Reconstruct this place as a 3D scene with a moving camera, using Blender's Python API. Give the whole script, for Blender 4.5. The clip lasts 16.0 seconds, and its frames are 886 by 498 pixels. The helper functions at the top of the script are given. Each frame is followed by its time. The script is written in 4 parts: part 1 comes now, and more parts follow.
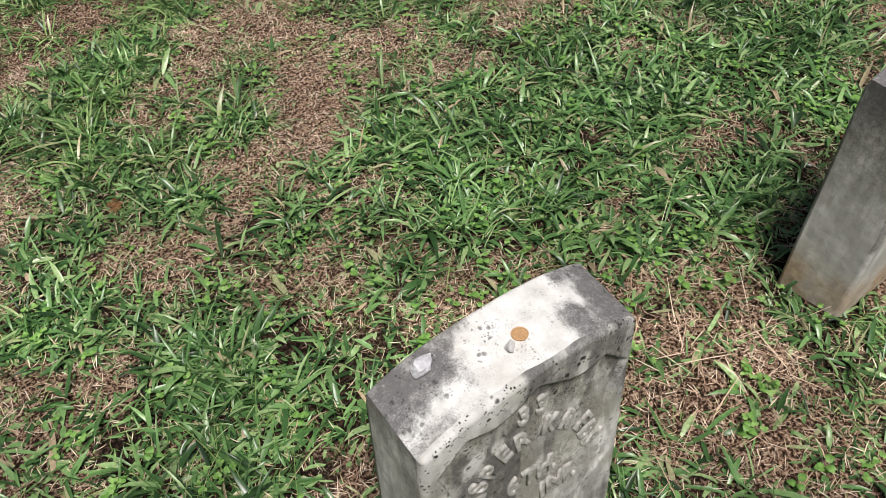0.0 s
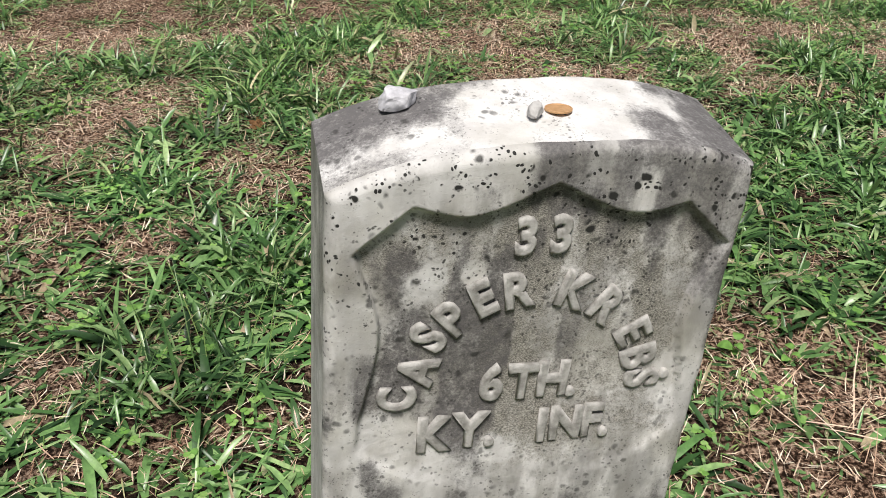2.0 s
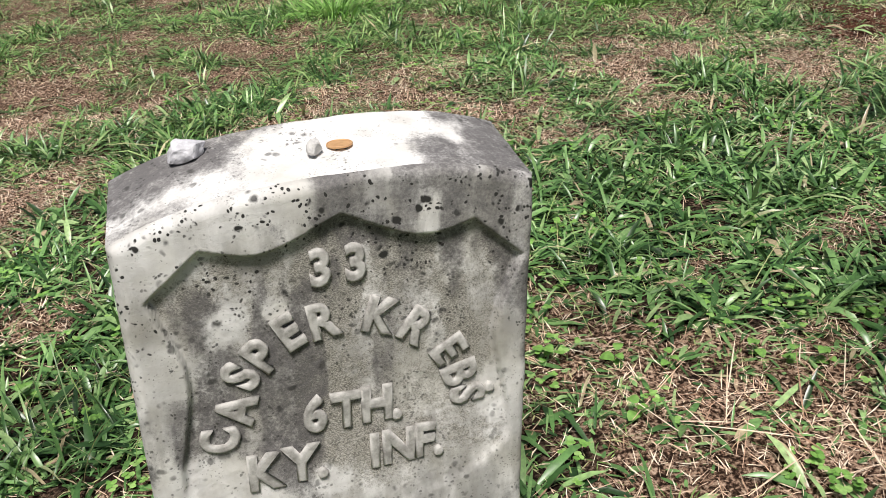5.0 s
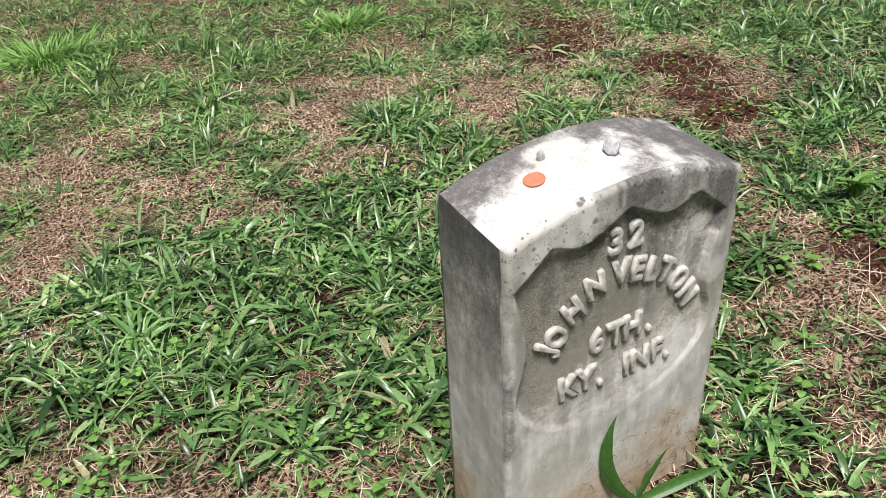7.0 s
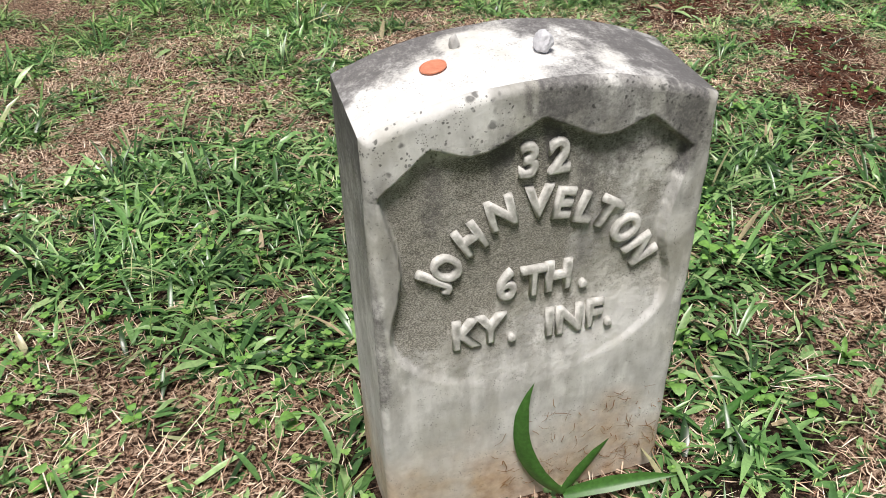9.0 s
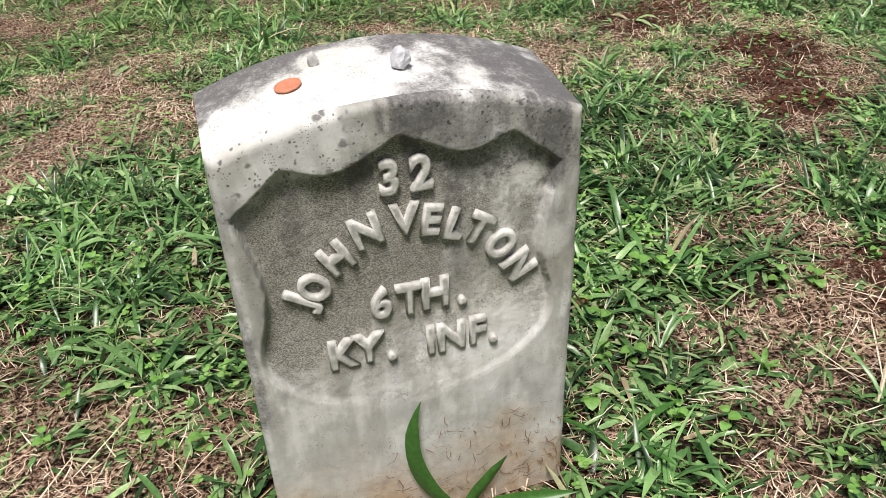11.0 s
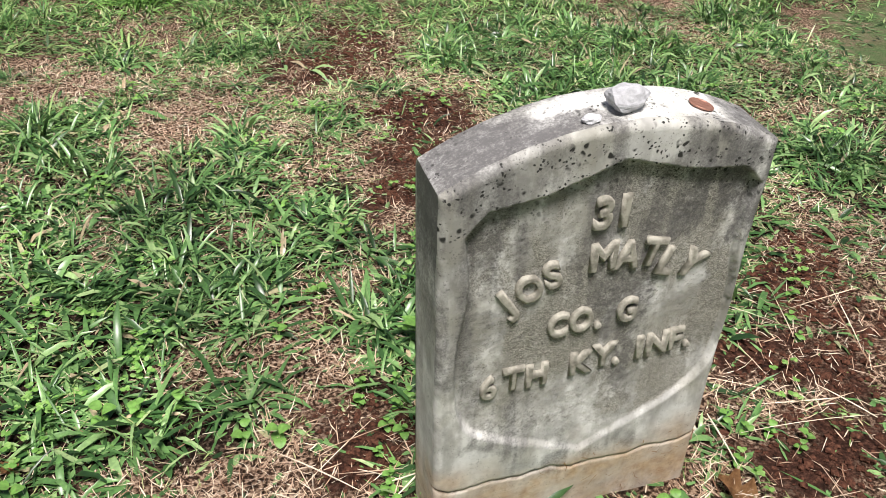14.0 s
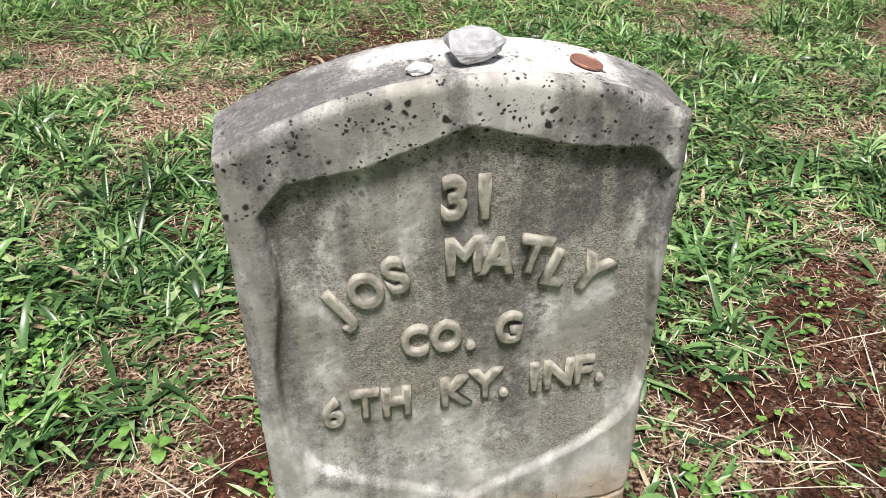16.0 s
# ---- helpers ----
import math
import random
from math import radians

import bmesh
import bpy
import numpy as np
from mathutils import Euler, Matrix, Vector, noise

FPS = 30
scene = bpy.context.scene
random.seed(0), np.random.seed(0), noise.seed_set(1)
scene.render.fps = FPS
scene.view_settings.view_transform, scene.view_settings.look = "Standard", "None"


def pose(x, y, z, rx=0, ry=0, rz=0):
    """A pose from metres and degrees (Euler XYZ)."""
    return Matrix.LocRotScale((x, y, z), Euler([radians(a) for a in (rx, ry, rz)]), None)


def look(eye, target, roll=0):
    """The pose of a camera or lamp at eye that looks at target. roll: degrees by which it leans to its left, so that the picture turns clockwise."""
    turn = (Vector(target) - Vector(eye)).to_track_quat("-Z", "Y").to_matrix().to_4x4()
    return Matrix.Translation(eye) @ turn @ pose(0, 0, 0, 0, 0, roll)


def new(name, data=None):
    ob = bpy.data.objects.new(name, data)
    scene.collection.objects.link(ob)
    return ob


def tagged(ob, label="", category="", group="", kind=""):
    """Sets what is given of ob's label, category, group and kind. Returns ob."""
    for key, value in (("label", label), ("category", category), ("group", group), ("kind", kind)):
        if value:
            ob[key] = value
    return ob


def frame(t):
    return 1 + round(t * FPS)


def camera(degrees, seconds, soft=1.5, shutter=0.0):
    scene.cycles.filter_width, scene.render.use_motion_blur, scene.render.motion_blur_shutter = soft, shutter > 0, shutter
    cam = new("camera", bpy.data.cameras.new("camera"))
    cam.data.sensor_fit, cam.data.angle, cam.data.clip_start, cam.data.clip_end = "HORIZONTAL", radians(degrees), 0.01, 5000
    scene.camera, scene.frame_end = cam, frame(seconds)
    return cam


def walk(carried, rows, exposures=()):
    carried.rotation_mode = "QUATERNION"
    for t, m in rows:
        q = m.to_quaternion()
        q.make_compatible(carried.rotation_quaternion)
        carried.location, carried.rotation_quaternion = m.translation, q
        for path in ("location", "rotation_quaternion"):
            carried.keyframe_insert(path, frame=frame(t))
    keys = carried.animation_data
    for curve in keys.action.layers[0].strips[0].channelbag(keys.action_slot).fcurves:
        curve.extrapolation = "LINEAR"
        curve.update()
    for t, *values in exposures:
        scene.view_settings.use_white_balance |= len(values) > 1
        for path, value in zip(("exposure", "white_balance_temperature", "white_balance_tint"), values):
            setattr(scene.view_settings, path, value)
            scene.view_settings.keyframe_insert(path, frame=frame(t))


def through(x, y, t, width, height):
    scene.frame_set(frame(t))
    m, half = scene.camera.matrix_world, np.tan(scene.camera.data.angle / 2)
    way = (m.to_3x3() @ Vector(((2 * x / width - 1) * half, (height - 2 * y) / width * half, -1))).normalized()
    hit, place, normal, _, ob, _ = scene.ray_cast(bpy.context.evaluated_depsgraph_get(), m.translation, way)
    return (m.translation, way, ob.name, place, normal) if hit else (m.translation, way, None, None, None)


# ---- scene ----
cam = camera(55.8, 16.0, soft=0.85)
# seconds, eye, target, roll
PATH = [
    (0, (-1.324, -0.496, 1.445), (-0.576, 0.71, 0.036), -4.8),
    (0.5, (-1.38, -0.626, 1.374), (-0.668, 0.691, 0.047), -3.1),
    (1, (-1.312, -0.664, 1.235), (-0.699, 0.806, 0.026), -1.7),
    (1.5, (-1.184, -0.633, 1.003), (-0.731, 0.976, -0.094), -0.4),
    (2, (-1.107, -0.592, 0.817), (-0.738, 1.087, -0.205), 1.5),
    (2.5, (-1.08, -0.592, 0.73), (-0.766, 1.146, -0.208), 1.9),
    (3, (-1.077, -0.603, 0.721), (-0.791, 1.16, -0.18), 1.3),
    (3.2, (-1.074, -0.608, 0.722), (-0.792, 1.157, -0.175), 1.0),
    (5.3, (-0.886, -0.68, 0.853), (-0.398, 1.018, -0.084), -5.6),
    (5.5, (-0.816, -0.693, 0.885), (-0.278, 0.979, -0.071), -6.2),
    (6, (-0.637, -0.745, 0.964), (-0.02, 0.881, -0.024), -6.8),
    (6.5, (-0.515, -0.753, 1.006), (0.162, 0.836, -0.001), -6.6),
    (7, (-0.386, -0.698, 1.02), (0.326, 0.871, 0.005), -5.8),
    (7.5, (-0.31, -0.689, 1.004), (0.361, 0.874, -0.048), -4.3),
    (8, (-0.231, -0.694, 0.993), (0.349, 0.87, -0.111), -3.6),
    (8.2, (-0.19, -0.696, 0.959), (0.331, 0.897, -0.133), -3.2),
    (10.3, (-0.001, -0.698, 0.815), (0.297, 0.994, -0.208), -3.0),
    (10.5, (0.012, -0.701, 0.824), (0.321, 0.992, -0.196), -3.1),
    (11, (0.059, -0.718, 0.845), (0.417, 0.964, -0.177), -3.7),
    (11.5, (0.169, -0.755, 0.882), (0.637, 0.895, -0.147), -3.6),
    (12, (0.309, -0.802, 0.925), (0.873, 0.809, -0.118), -3.5),
    (12.5, (0.422, -0.851, 0.994), (1.029, 0.733, -0.065), -3.4),
    (13, (0.547, -0.821, 1.026), (1.19, 0.749, -0.033), -1.5),
    (13.5, (0.714, -0.72, 1.029), (1.359, 0.841, -0.042), 0.8),
    (14, (0.828, -0.668, 1.011), (1.444, 0.9, -0.067), 2.0),
    (14.5, (0.968, -0.614, 0.945), (1.504, 0.994, -0.117), 2.5),
    (15, (1.042, -0.598, 0.897), (1.483, 1.048, -0.149), 2.4),
    (15.5, (1.093, -0.597, 0.882), (1.498, 1.062, -0.161), 2.1),
    (16, (1.127, -0.599, 0.886), (1.533, 1.061, -0.153), 1.4),
]
walk(cam, [(t, look(eye, target, roll)) for t, eye, target, roll in PATH], ((0.0, -0.3), (0.5, -0.22), (1.0, -0.12), (1.5, -0.18), (2.0, -0.2), (3.0, 0.0), (5.5, -0.05), (6.5, 0.0), (8.0, 0.02), (11.5, 0.03), (13.5, 0.18), (16.0, 0.26)))

# ---- world and light: a bright, hazy day ----
SUN_EL, SUN_AZ = 65, 198
world = bpy.data.worlds.new("sky")
scene.world = world
world.use_nodes = True
wn = world.node_tree
sky = wn.nodes.new("ShaderNodeTexSky")
sky.sky_type, sky.sun_disc = "NISHITA", False
sky.sun_elevation, sky.sun_rotation = radians(SUN_EL), radians(SUN_AZ)
sky.air_density, sky.dust_density, sky.ozone_density = 1.0, 4.0, 1.0
wn.links.new(sky.outputs["Color"], wn.nodes["Background"].inputs["Color"])
wn.nodes["Background"].inputs["Strength"].default_value = 0.038
sun_data = bpy.data.lights.new("sun", "SUN")
sun_data.energy, sun_data.angle, sun_data.color = 5.0, radians(17), (1.0, 0.952, 0.905)
sun = new("sun", sun_data)
_az, _el = radians(SUN_AZ), radians(SUN_EL)
_dir = Vector((math.sin(_az) * math.cos(_el), math.cos(_az) * math.cos(_el), math.sin(_el)))
sun.matrix_world = look(_dir * 30, (0, 0, 0))


# ---- smooth noise on arrays ----
def lattice(ix, iy, seed):
    h = (ix.astype(np.int64) * 374761393 + iy.astype(np.int64) * 668265263 + seed * 1442695041) & 0xFFFFFFFF
    h = ((h ^ (h >> 13)) * 1274126177) & 0xFFFFFFFF
    return ((h ^ (h >> 16)) & 0xFFFF) / 65535.0


def vnoise(x, y, seed=0):
    x, y = np.asarray(x, float), np.asarray(y, float)
    ix, iy = np.floor(x), np.floor(y)
    fx, fy = x - ix, y - iy
    fx, fy = fx * fx * (3 - 2 * fx), fy * fy * (3 - 2 * fy)
    a, b = lattice(ix, iy, seed), lattice(ix + 1, iy, seed)
    c, d = lattice(ix, iy + 1, seed), lattice(ix + 1, iy + 1, seed)
    return (a + (b - a) * fx) * (1 - fy) + (c + (d - c) * fx) * fy


def fbm(x, y, seed=0, octaves=4):
    total, amp, norm = 0.0, 1.0, 0.0
    for o in range(octaves):
        total = total + amp * vnoise(np.asarray(x) * 2 ** o, np.asarray(y) * 2 ** o, seed + o * 17)
        norm += amp
        amp *= 0.5
    return total / norm


def smooth(a, b, x):
    t = np.clip((np.asarray(x, float) - a) / (b - a), 0, 1)
    return t * t * (3 - 2 * t)


# ---- materials ----
def material(name, rough=0.8, spec=0.3):
    m = bpy.data.materials.new(name)
    m.use_nodes = True
    nt = m.node_tree
    b = nt.nodes["Principled BSDF"]
    b.inputs["Roughness"].default_value = rough
    b.inputs["Specular IOR Level"].default_value = spec
    return m, nt, b


def node(nt, kind, **values):
    n = nt.nodes.new(kind)
    for key, v in values.items():
        n.inputs[key.replace("_", " ")].default_value = v
    return n


def noise_tex(nt, vec, scale, detail=4.0, rough=0.6):
    n = node(nt, "ShaderNodeTexNoise", Scale=scale, Detail=detail, Roughness=rough)
    if vec:
        nt.links.new(vec, n.inputs["Vector"])
    return n.outputs["Fac"]


def noise_color(nt, vec, scale):
    n = node(nt, "ShaderNodeTexNoise", Scale=scale)
    nt.links.new(vec, n.inputs["Vector"])
    return n.outputs["Color"]


def ramp(nt, fac, stops):
    r = nt.nodes.new("ShaderNodeValToRGB")
    while len(r.color_ramp.elements) < len(stops):
        r.color_ramp.elements.new(0.5)
    for e, (p, c) in zip(r.color_ramp.elements, stops):
        e.position, e.color = p, (*c, 1) if len(c) == 3 else c
    nt.links.new(fac, r.inputs["Fac"])
    return r.outputs["Color"]


def mix(nt, fac, a, b, blend="MIX"):
    n = nt.nodes.new("ShaderNodeMix")
    n.data_type, n.blend_type = "RGBA", blend
    for i, v in ((0, fac), (6, a), (7, b)):
        if isinstance(v, (int, float)):
            n.inputs[i].default_value = v
        elif isinstance(v, tuple):
            n.inputs[i].default_value = (*v, 1)
        else:
            nt.links.new(v, n.inputs[i])
    return n.outputs[2]


def maths(nt, op, a, b=0.0):
    n = nt.nodes.new("ShaderNodeMath")
    n.operation = op
    for i, v in ((0, a), (1, b)):
        if isinstance(v, (int, float)):
            n.inputs[i].default_value = v
        else:
            nt.links.new(v, n.inputs[i])
    return n.outputs[0]


def attribute(nt, name):
    n = nt.nodes.new("ShaderNodeAttribute")
    n.attribute_name = name
    return n.outputs["Fac"]


def bump(nt, b, height, strength, distance):
    n = node(nt, "ShaderNodeBump", Strength=strength, Distance=distance)
    nt.links.new(height, n.inputs["Height"])
    nt.links.new(n.outputs["Normal"], b.inputs["Normal"])


def coords(nt, stretch=None):
    c = nt.nodes.new("ShaderNodeTexCoord").outputs["Object"]
    if stretch:
        m = nt.nodes.new("ShaderNodeMapping")
        m.inputs["Scale"].default_value = stretch
        nt.links.new(c, m.inputs["Vector"])
        return m.outputs["Vector"]
    return c


def marble_material():
    m, nt, b = material("weathered_marble", 0.72, 0.3)
    c = coords(nt)
    streak = coords(nt, (1.0, 1.0, 0.16))
    veins = ramp(nt, noise_tex(nt, coords(nt, (1.3, 1.0, 0.8)), 15.0, 6.0, 0.62), [(0.41, (0.24, 0.234, 0.222)), (0.5, (0.43, 0.424, 0.408)), (0.59, (0.72, 0.712, 0.695))])
    runs = ramp(nt, noise_tex(nt, streak, 36.0, 3.0, 0.55), [(0.47, (0, 0, 0)), (0.58, (1, 1, 1))])
    runs = maths(nt, "MULTIPLY", runs, maths(nt, "SUBTRACT", 1.0, attribute(nt, "whitened")))
    # blend to whiter marble on tops, sides and pale parts of the face
    veins = mix(nt, attribute(nt, "whitened"), veins, ramp(nt, noise_tex(nt, c, 30.0, 6.0), [(0.35, (0.66, 0.65, 0.635)), (0.6, (0.83, 0.825, 0.815))]))
    col = mix(nt, maths(nt, "MULTIPLY", runs, 0.55), veins, (0.27, 0.26, 0.235))
    algae = ramp(nt, noise_tex(nt, c, 8.0, 5.0, 0.65), [(0.46, (0, 0, 0)), (0.6, (0.28, 0.28, 0.28))])
    col = mix(nt, algae, col, (0.43, 0.41, 0.32))
    # grey-black biofilm and dark top patches, grit in the sunken panel, soil splash near the ground
    rough_n = noise_tex(nt, c, 75.0, 9.0, 0.78)
    fleck = noise_tex(nt, c, 330.0, 4.0, 0.75)

    def broken(name, spread, low, high):
        """A mask whose edge is broken up by grain."""
        v = maths(nt, "ADD", attribute(nt, name), maths(nt, "MULTIPLY", maths(nt, "SUBTRACT", rough_n, 0.5), spread))
        v = maths(nt, "ADD", v, maths(nt, "MULTIPLY", maths(nt, "SUBTRACT", fleck, 0.5), spread * 0.7))
        n = nt.nodes.new("ShaderNodeMapRange")
        n.interpolation_type = "SMOOTHSTEP"
        n.inputs["From Min"].default_value, n.inputs["From Max"].default_value = low, high
        nt.links.new(v, n.inputs["Value"])
        return n.outputs["Result"]

    film = maths(nt, "MULTIPLY", broken("darkened", 1.25, 0.12, 1.0), 0.92)
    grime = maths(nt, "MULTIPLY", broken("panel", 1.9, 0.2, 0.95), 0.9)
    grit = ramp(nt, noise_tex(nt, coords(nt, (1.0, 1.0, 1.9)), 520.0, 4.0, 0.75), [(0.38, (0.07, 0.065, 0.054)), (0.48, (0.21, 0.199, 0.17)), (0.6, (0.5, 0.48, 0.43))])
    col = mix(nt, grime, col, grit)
    col = mix(nt, film, col, (0.1, 0.095, 0.098))
    soil = ramp(nt, noise_tex(nt, c, 60.0, 5.0), [(0.3, (0.36, 0.2, 0.095)), (0.7, (0.62, 0.45, 0.28))])
    col = mix(nt, attribute(nt, "soil"), col, soil)
    pits = node(nt, "ShaderNodeTexVoronoi", Scale=330.0, Randomness=1.0)
    nt.links.new(c, pits.inputs["Vector"])
    pit = maths(nt, "MULTIPLY", ramp(nt, pits.outputs["Distance"], [(0.14, (1, 1, 1)), (0.3, (0, 0, 0))]), ramp(nt, noise_tex(nt, c, 40.0, 4.0), [(0.5, (0, 0, 0)), (0.62, (1, 1, 1))]))
    col = mix(nt, maths(nt, "MULTIPLY", pit, 0.75), col, (0.07, 0.066, 0.06))
    lichen = None
    warp = mix(nt, 0.012, c, noise_color(nt, c, 60.0))
    for scale, size, share, part_of in ((75.0, 0.36, 0.53, 30.0), (190.0, 0.36, 0.5, 55.0)):
        spots = node(nt, "ShaderNodeTexVoronoi", Scale=scale, Randomness=1.0)
        nt.links.new(warp, spots.inputs["Vector"])
        dot = ramp(nt, spots.outputs["Distance"], [(size * 0.55, (1, 1, 1)), (size, (0, 0, 0))])
        pick = ramp(nt, noise_tex(nt, c, part_of, 2.0), [(share, (0, 0, 0)), (share + 0.06, (1, 1, 1))])
        one = maths(nt, "MULTIPLY", dot, pick)
        lichen = one if lichen is None else maths(nt, "MAXIMUM", lichen, one)
    lichen = maths(nt, "MULTIPLY", lichen, attribute(nt, "lichen"))
    col = mix(nt, lichen, col, (0.03, 0.03, 0.028))
    nt.links.new(col, b.inputs["Base Color"])
    bump(nt, b, maths(nt, "ADD", noise_tex(nt, c, 220.0, 5.0, 0.7), maths(nt, "MULTIPLY", noise_tex(nt, c, 1100.0, 2.0), 0.4)), 0.5, 0.0014)
    return m


def letter_material(name, dark, light):
    m, nt, b = material(name, 0.75, 0.25)
    c = nt.nodes.new("ShaderNodeNewGeometry").outputs["Position"]
    col = ramp(nt, noise_tex(nt, c, 70.0, 5.0), [(0.35, dark), (0.6, light)])
    col = mix(nt, maths(nt, "MULTIPLY", noise_tex(nt, c, 500.0, 2.0), 0.35), col, (0.2, 0.19, 0.17))
    nt.links.new(col, b.inputs["Base Color"])
    bump(nt, b, noise_tex(nt, c, 420.0, 4.0), 0.5, 0.0014)
    return m


def ground_material():
    m, nt, b = material("thatch_and_soil", 0.95, 0.1)
    c = coords(nt)
    fine = noise_tex(nt, c, 130.0, 5.0, 0.7)
    # dry thatch; the darkest stops paint in shade between the straws
    thatch = ramp(nt, fine, [(0.42, (0.025, 0.015, 0.010)), (0.49, (0.13, 0.078, 0.055)), (0.55, (0.43, 0.3, 0.225)), (0.64, (0.74, 0.58, 0.46))])
    shade = ramp(nt, noise_tex(nt, c, 7.0, 4.0), [(0.3, (0.62, 0.58, 0.52)), (0.7, (1.05, 1.03, 1.0))])
    thatch = mix(nt, 1.0, thatch, shade, "MULTIPLY")
    earth = ramp(nt, noise_tex(nt, c, 90.0, 6.0, 0.7), [(0.35, (0.014, 0.008, 0.006)), (0.52, (0.06, 0.027, 0.019)), (0.7, (0.17, 0.083, 0.056))])
    # soil under grass, the shade between blades put into its near-black colour
    grass_shade = ramp(nt, fine, [(0.42, (0.006, 0.004, 0.003)), (0.57, (0.016, 0.010, 0.007)), (0.67, (0.09, 0.055, 0.036))])
    thatch = mix(nt, attribute(nt, "grass_shade"), thatch, grass_shade)
    turf = ramp(nt, noise_tex(nt, c, 6.0, 10.0, 0.8), [(0.38, (0.27, 0.2, 0.14)), (0.45, (0.16, 0.16, 0.09)), (0.54, (0.095, 0.145, 0.06)), (0.64, (0.15, 0.21, 0.09))])
    thatch = mix(nt, attribute(nt, "lawn"), thatch, turf)
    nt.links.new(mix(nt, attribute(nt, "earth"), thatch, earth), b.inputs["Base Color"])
    bump(nt, b, maths(nt, "ADD", fine, noise_tex(nt, c, 30.0, 4.0)), 0.9, 0.012)
    return m


def blade_material(name, stops, rough=0.4, spec=0.5, through=0.15, tone=0.35):
    m, nt, b = material(name, rough, spec)
    g = nt.nodes.new("ShaderNodeNewGeometry")
    col = ramp(nt, g.outputs["Random Per Island"], stops)
    patch = ramp(nt, noise_tex(nt, g.outputs["Position"], 3.0, 3.0), [(0.3, (1 - tone,) * 3), (0.7, (1 + tone,) * 3)])
    col = mix(nt, 1.0, col, patch, "MULTIPLY")
    mottled = ramp(nt, noise_tex(nt, g.outputs["Position"], 140.0, 2.0), [(0.35, (0.82, 0.82, 0.82)), (0.65, (1.15, 1.15, 1.1))])
    col = mix(nt, 1.0, col, mottled, "MULTIPLY")
    nt.links.new(col, b.inputs["Base Color"])
    if through:
        t = nt.nodes.new("ShaderNodeBsdfTranslucent")
        nt.links.new(col, t.inputs["Color"])
        s = nt.nodes.new("ShaderNodeMixShader")
        s.inputs[0].default_value = through
        nt.links.new(b.outputs[0], s.inputs[1])
        nt.links.new(t.outputs[0], s.inputs[2])
        nt.links.new(s.outputs[0], nt.nodes["Material Output"].inputs["Surface"])
    return m


def speckled(name, stops, scale, rough=0.8, spec=0.3, metal=0.0, dist=0.0015):
    m, nt, b = material(name, rough, spec)
    c = coords(nt)
    nt.links.new(ramp(nt, noise_tex(nt, c, scale, 5.0, 0.65), stops), b.inputs["Base Color"])
    b.inputs["Metallic"].default_value = metal
    bump(nt, b, noise_tex(nt, c, scale * 2.5, 4.0), 0.5, dist)
    return m


MARBLE = marble_material()
LETTER_A = letter_material("worn_grey_lettering", (0.28, 0.272, 0.255), (0.6, 0.59, 0.565))
LETTER_B = letter_material("worn_white_lettering", (0.42, 0.41, 0.385), (0.74, 0.73, 0.7))
LETTER_C = letter_material("worn_buff_lettering", (0.23, 0.215, 0.18), (0.5, 0.475, 0.41))
GROUND = ground_material()
GREEN = blade_material("crabgrass", [(0.0, (0.02, 0.048, 0.017)), (0.22, (0.055, 0.132, 0.04)), (0.55, (0.13, 0.268, 0.085)), (0.8, (0.225, 0.39, 0.145)), (0.95, (0.36, 0.5, 0.23)), (0.98, (0.42, 0.35, 0.23)), (1.0, (0.55, 0.42, 0.29))], 0.33, 0.65)
LAWN = blade_material("lawn_blades", [(0.0, (0.03, 0.075, 0.022)), (0.3, (0.095, 0.21, 0.058)), (0.7, (0.22, 0.38, 0.12)), (0.95, (0.37, 0.5, 0.21)), (1.0, (0.62, 0.52, 0.35))], 0.35, 0.6)
FINE = blade_material("fine_grass", [(0.0, (0.07, 0.15, 0.04)), (0.4, (0.19, 0.31, 0.09)), (0.75, (0.35, 0.44, 0.17)), (1.0, (0.6, 0.5, 0.32))])
STRAW = blade_material("dry_straw", [(0.0, (0.24, 0.13, 0.085)), (0.25, (0.54, 0.37, 0.27)), (0.65, (0.8, 0.63, 0.5)), (1.0, (0.9, 0.8, 0.67))], 0.8, 0.15, 0.1)
CLOVER = blade_material("clover_green", [(0.0, (0.15, 0.33, 0.07)), (0.6, (0.25, 0.46, 0.115)), (1.0, (0.36, 0.56, 0.19))], 0.5, 0.4, 0.25, 0.25)
BLADE = blade_material("broad_grass_blade", [(0.0, (0.05, 0.15, 0.03)), (1.0, (0.1, 0.24, 0.05))], 0.38, 0.5, 0.25, 0.1)
STEM = blade_material("pale_stem", [(0.0, (0.14, 0.22, 0.06)), (1.0, (0.22, 0.26, 0.1))], 0.6, 0.3, 0.1, 0.1)
DEAD = speckled("dead_leaf_brown", [(0.3, (0.16, 0.075, 0.03)), (0.6, (0.33, 0.18, 0.08)), (0.75, (0.45, 0.28, 0.14))], 60.0)
PALE_ROCK = speckled("pale_grey_rock", [(0.3, (0.42, 0.42, 0.45)), (0.5, (0.62, 0.62, 0.66)), (0.7, (0.8, 0.8, 0.84))], 90.0)
GREY_ROCK = speckled("grey_rock", [(0.3, (0.3, 0.3, 0.32)), (0.5, (0.46, 0.46, 0.49)), (0.7, (0.62, 0.62, 0.66))], 90.0)
DULL_ROCK = speckled("dull_grey_pebble", [(0.3, (0.45, 0.44, 0.43)), (0.7, (0.7, 0.69, 0.68))], 120.0)
GOLD_COPPER = speckled("tarnished_gold_copper", [(0.3, (0.52, 0.3, 0.14)), (0.7, (0.68, 0.42, 0.22))], 200.0, 0.6, 0.4, 0.2, 0.0004)
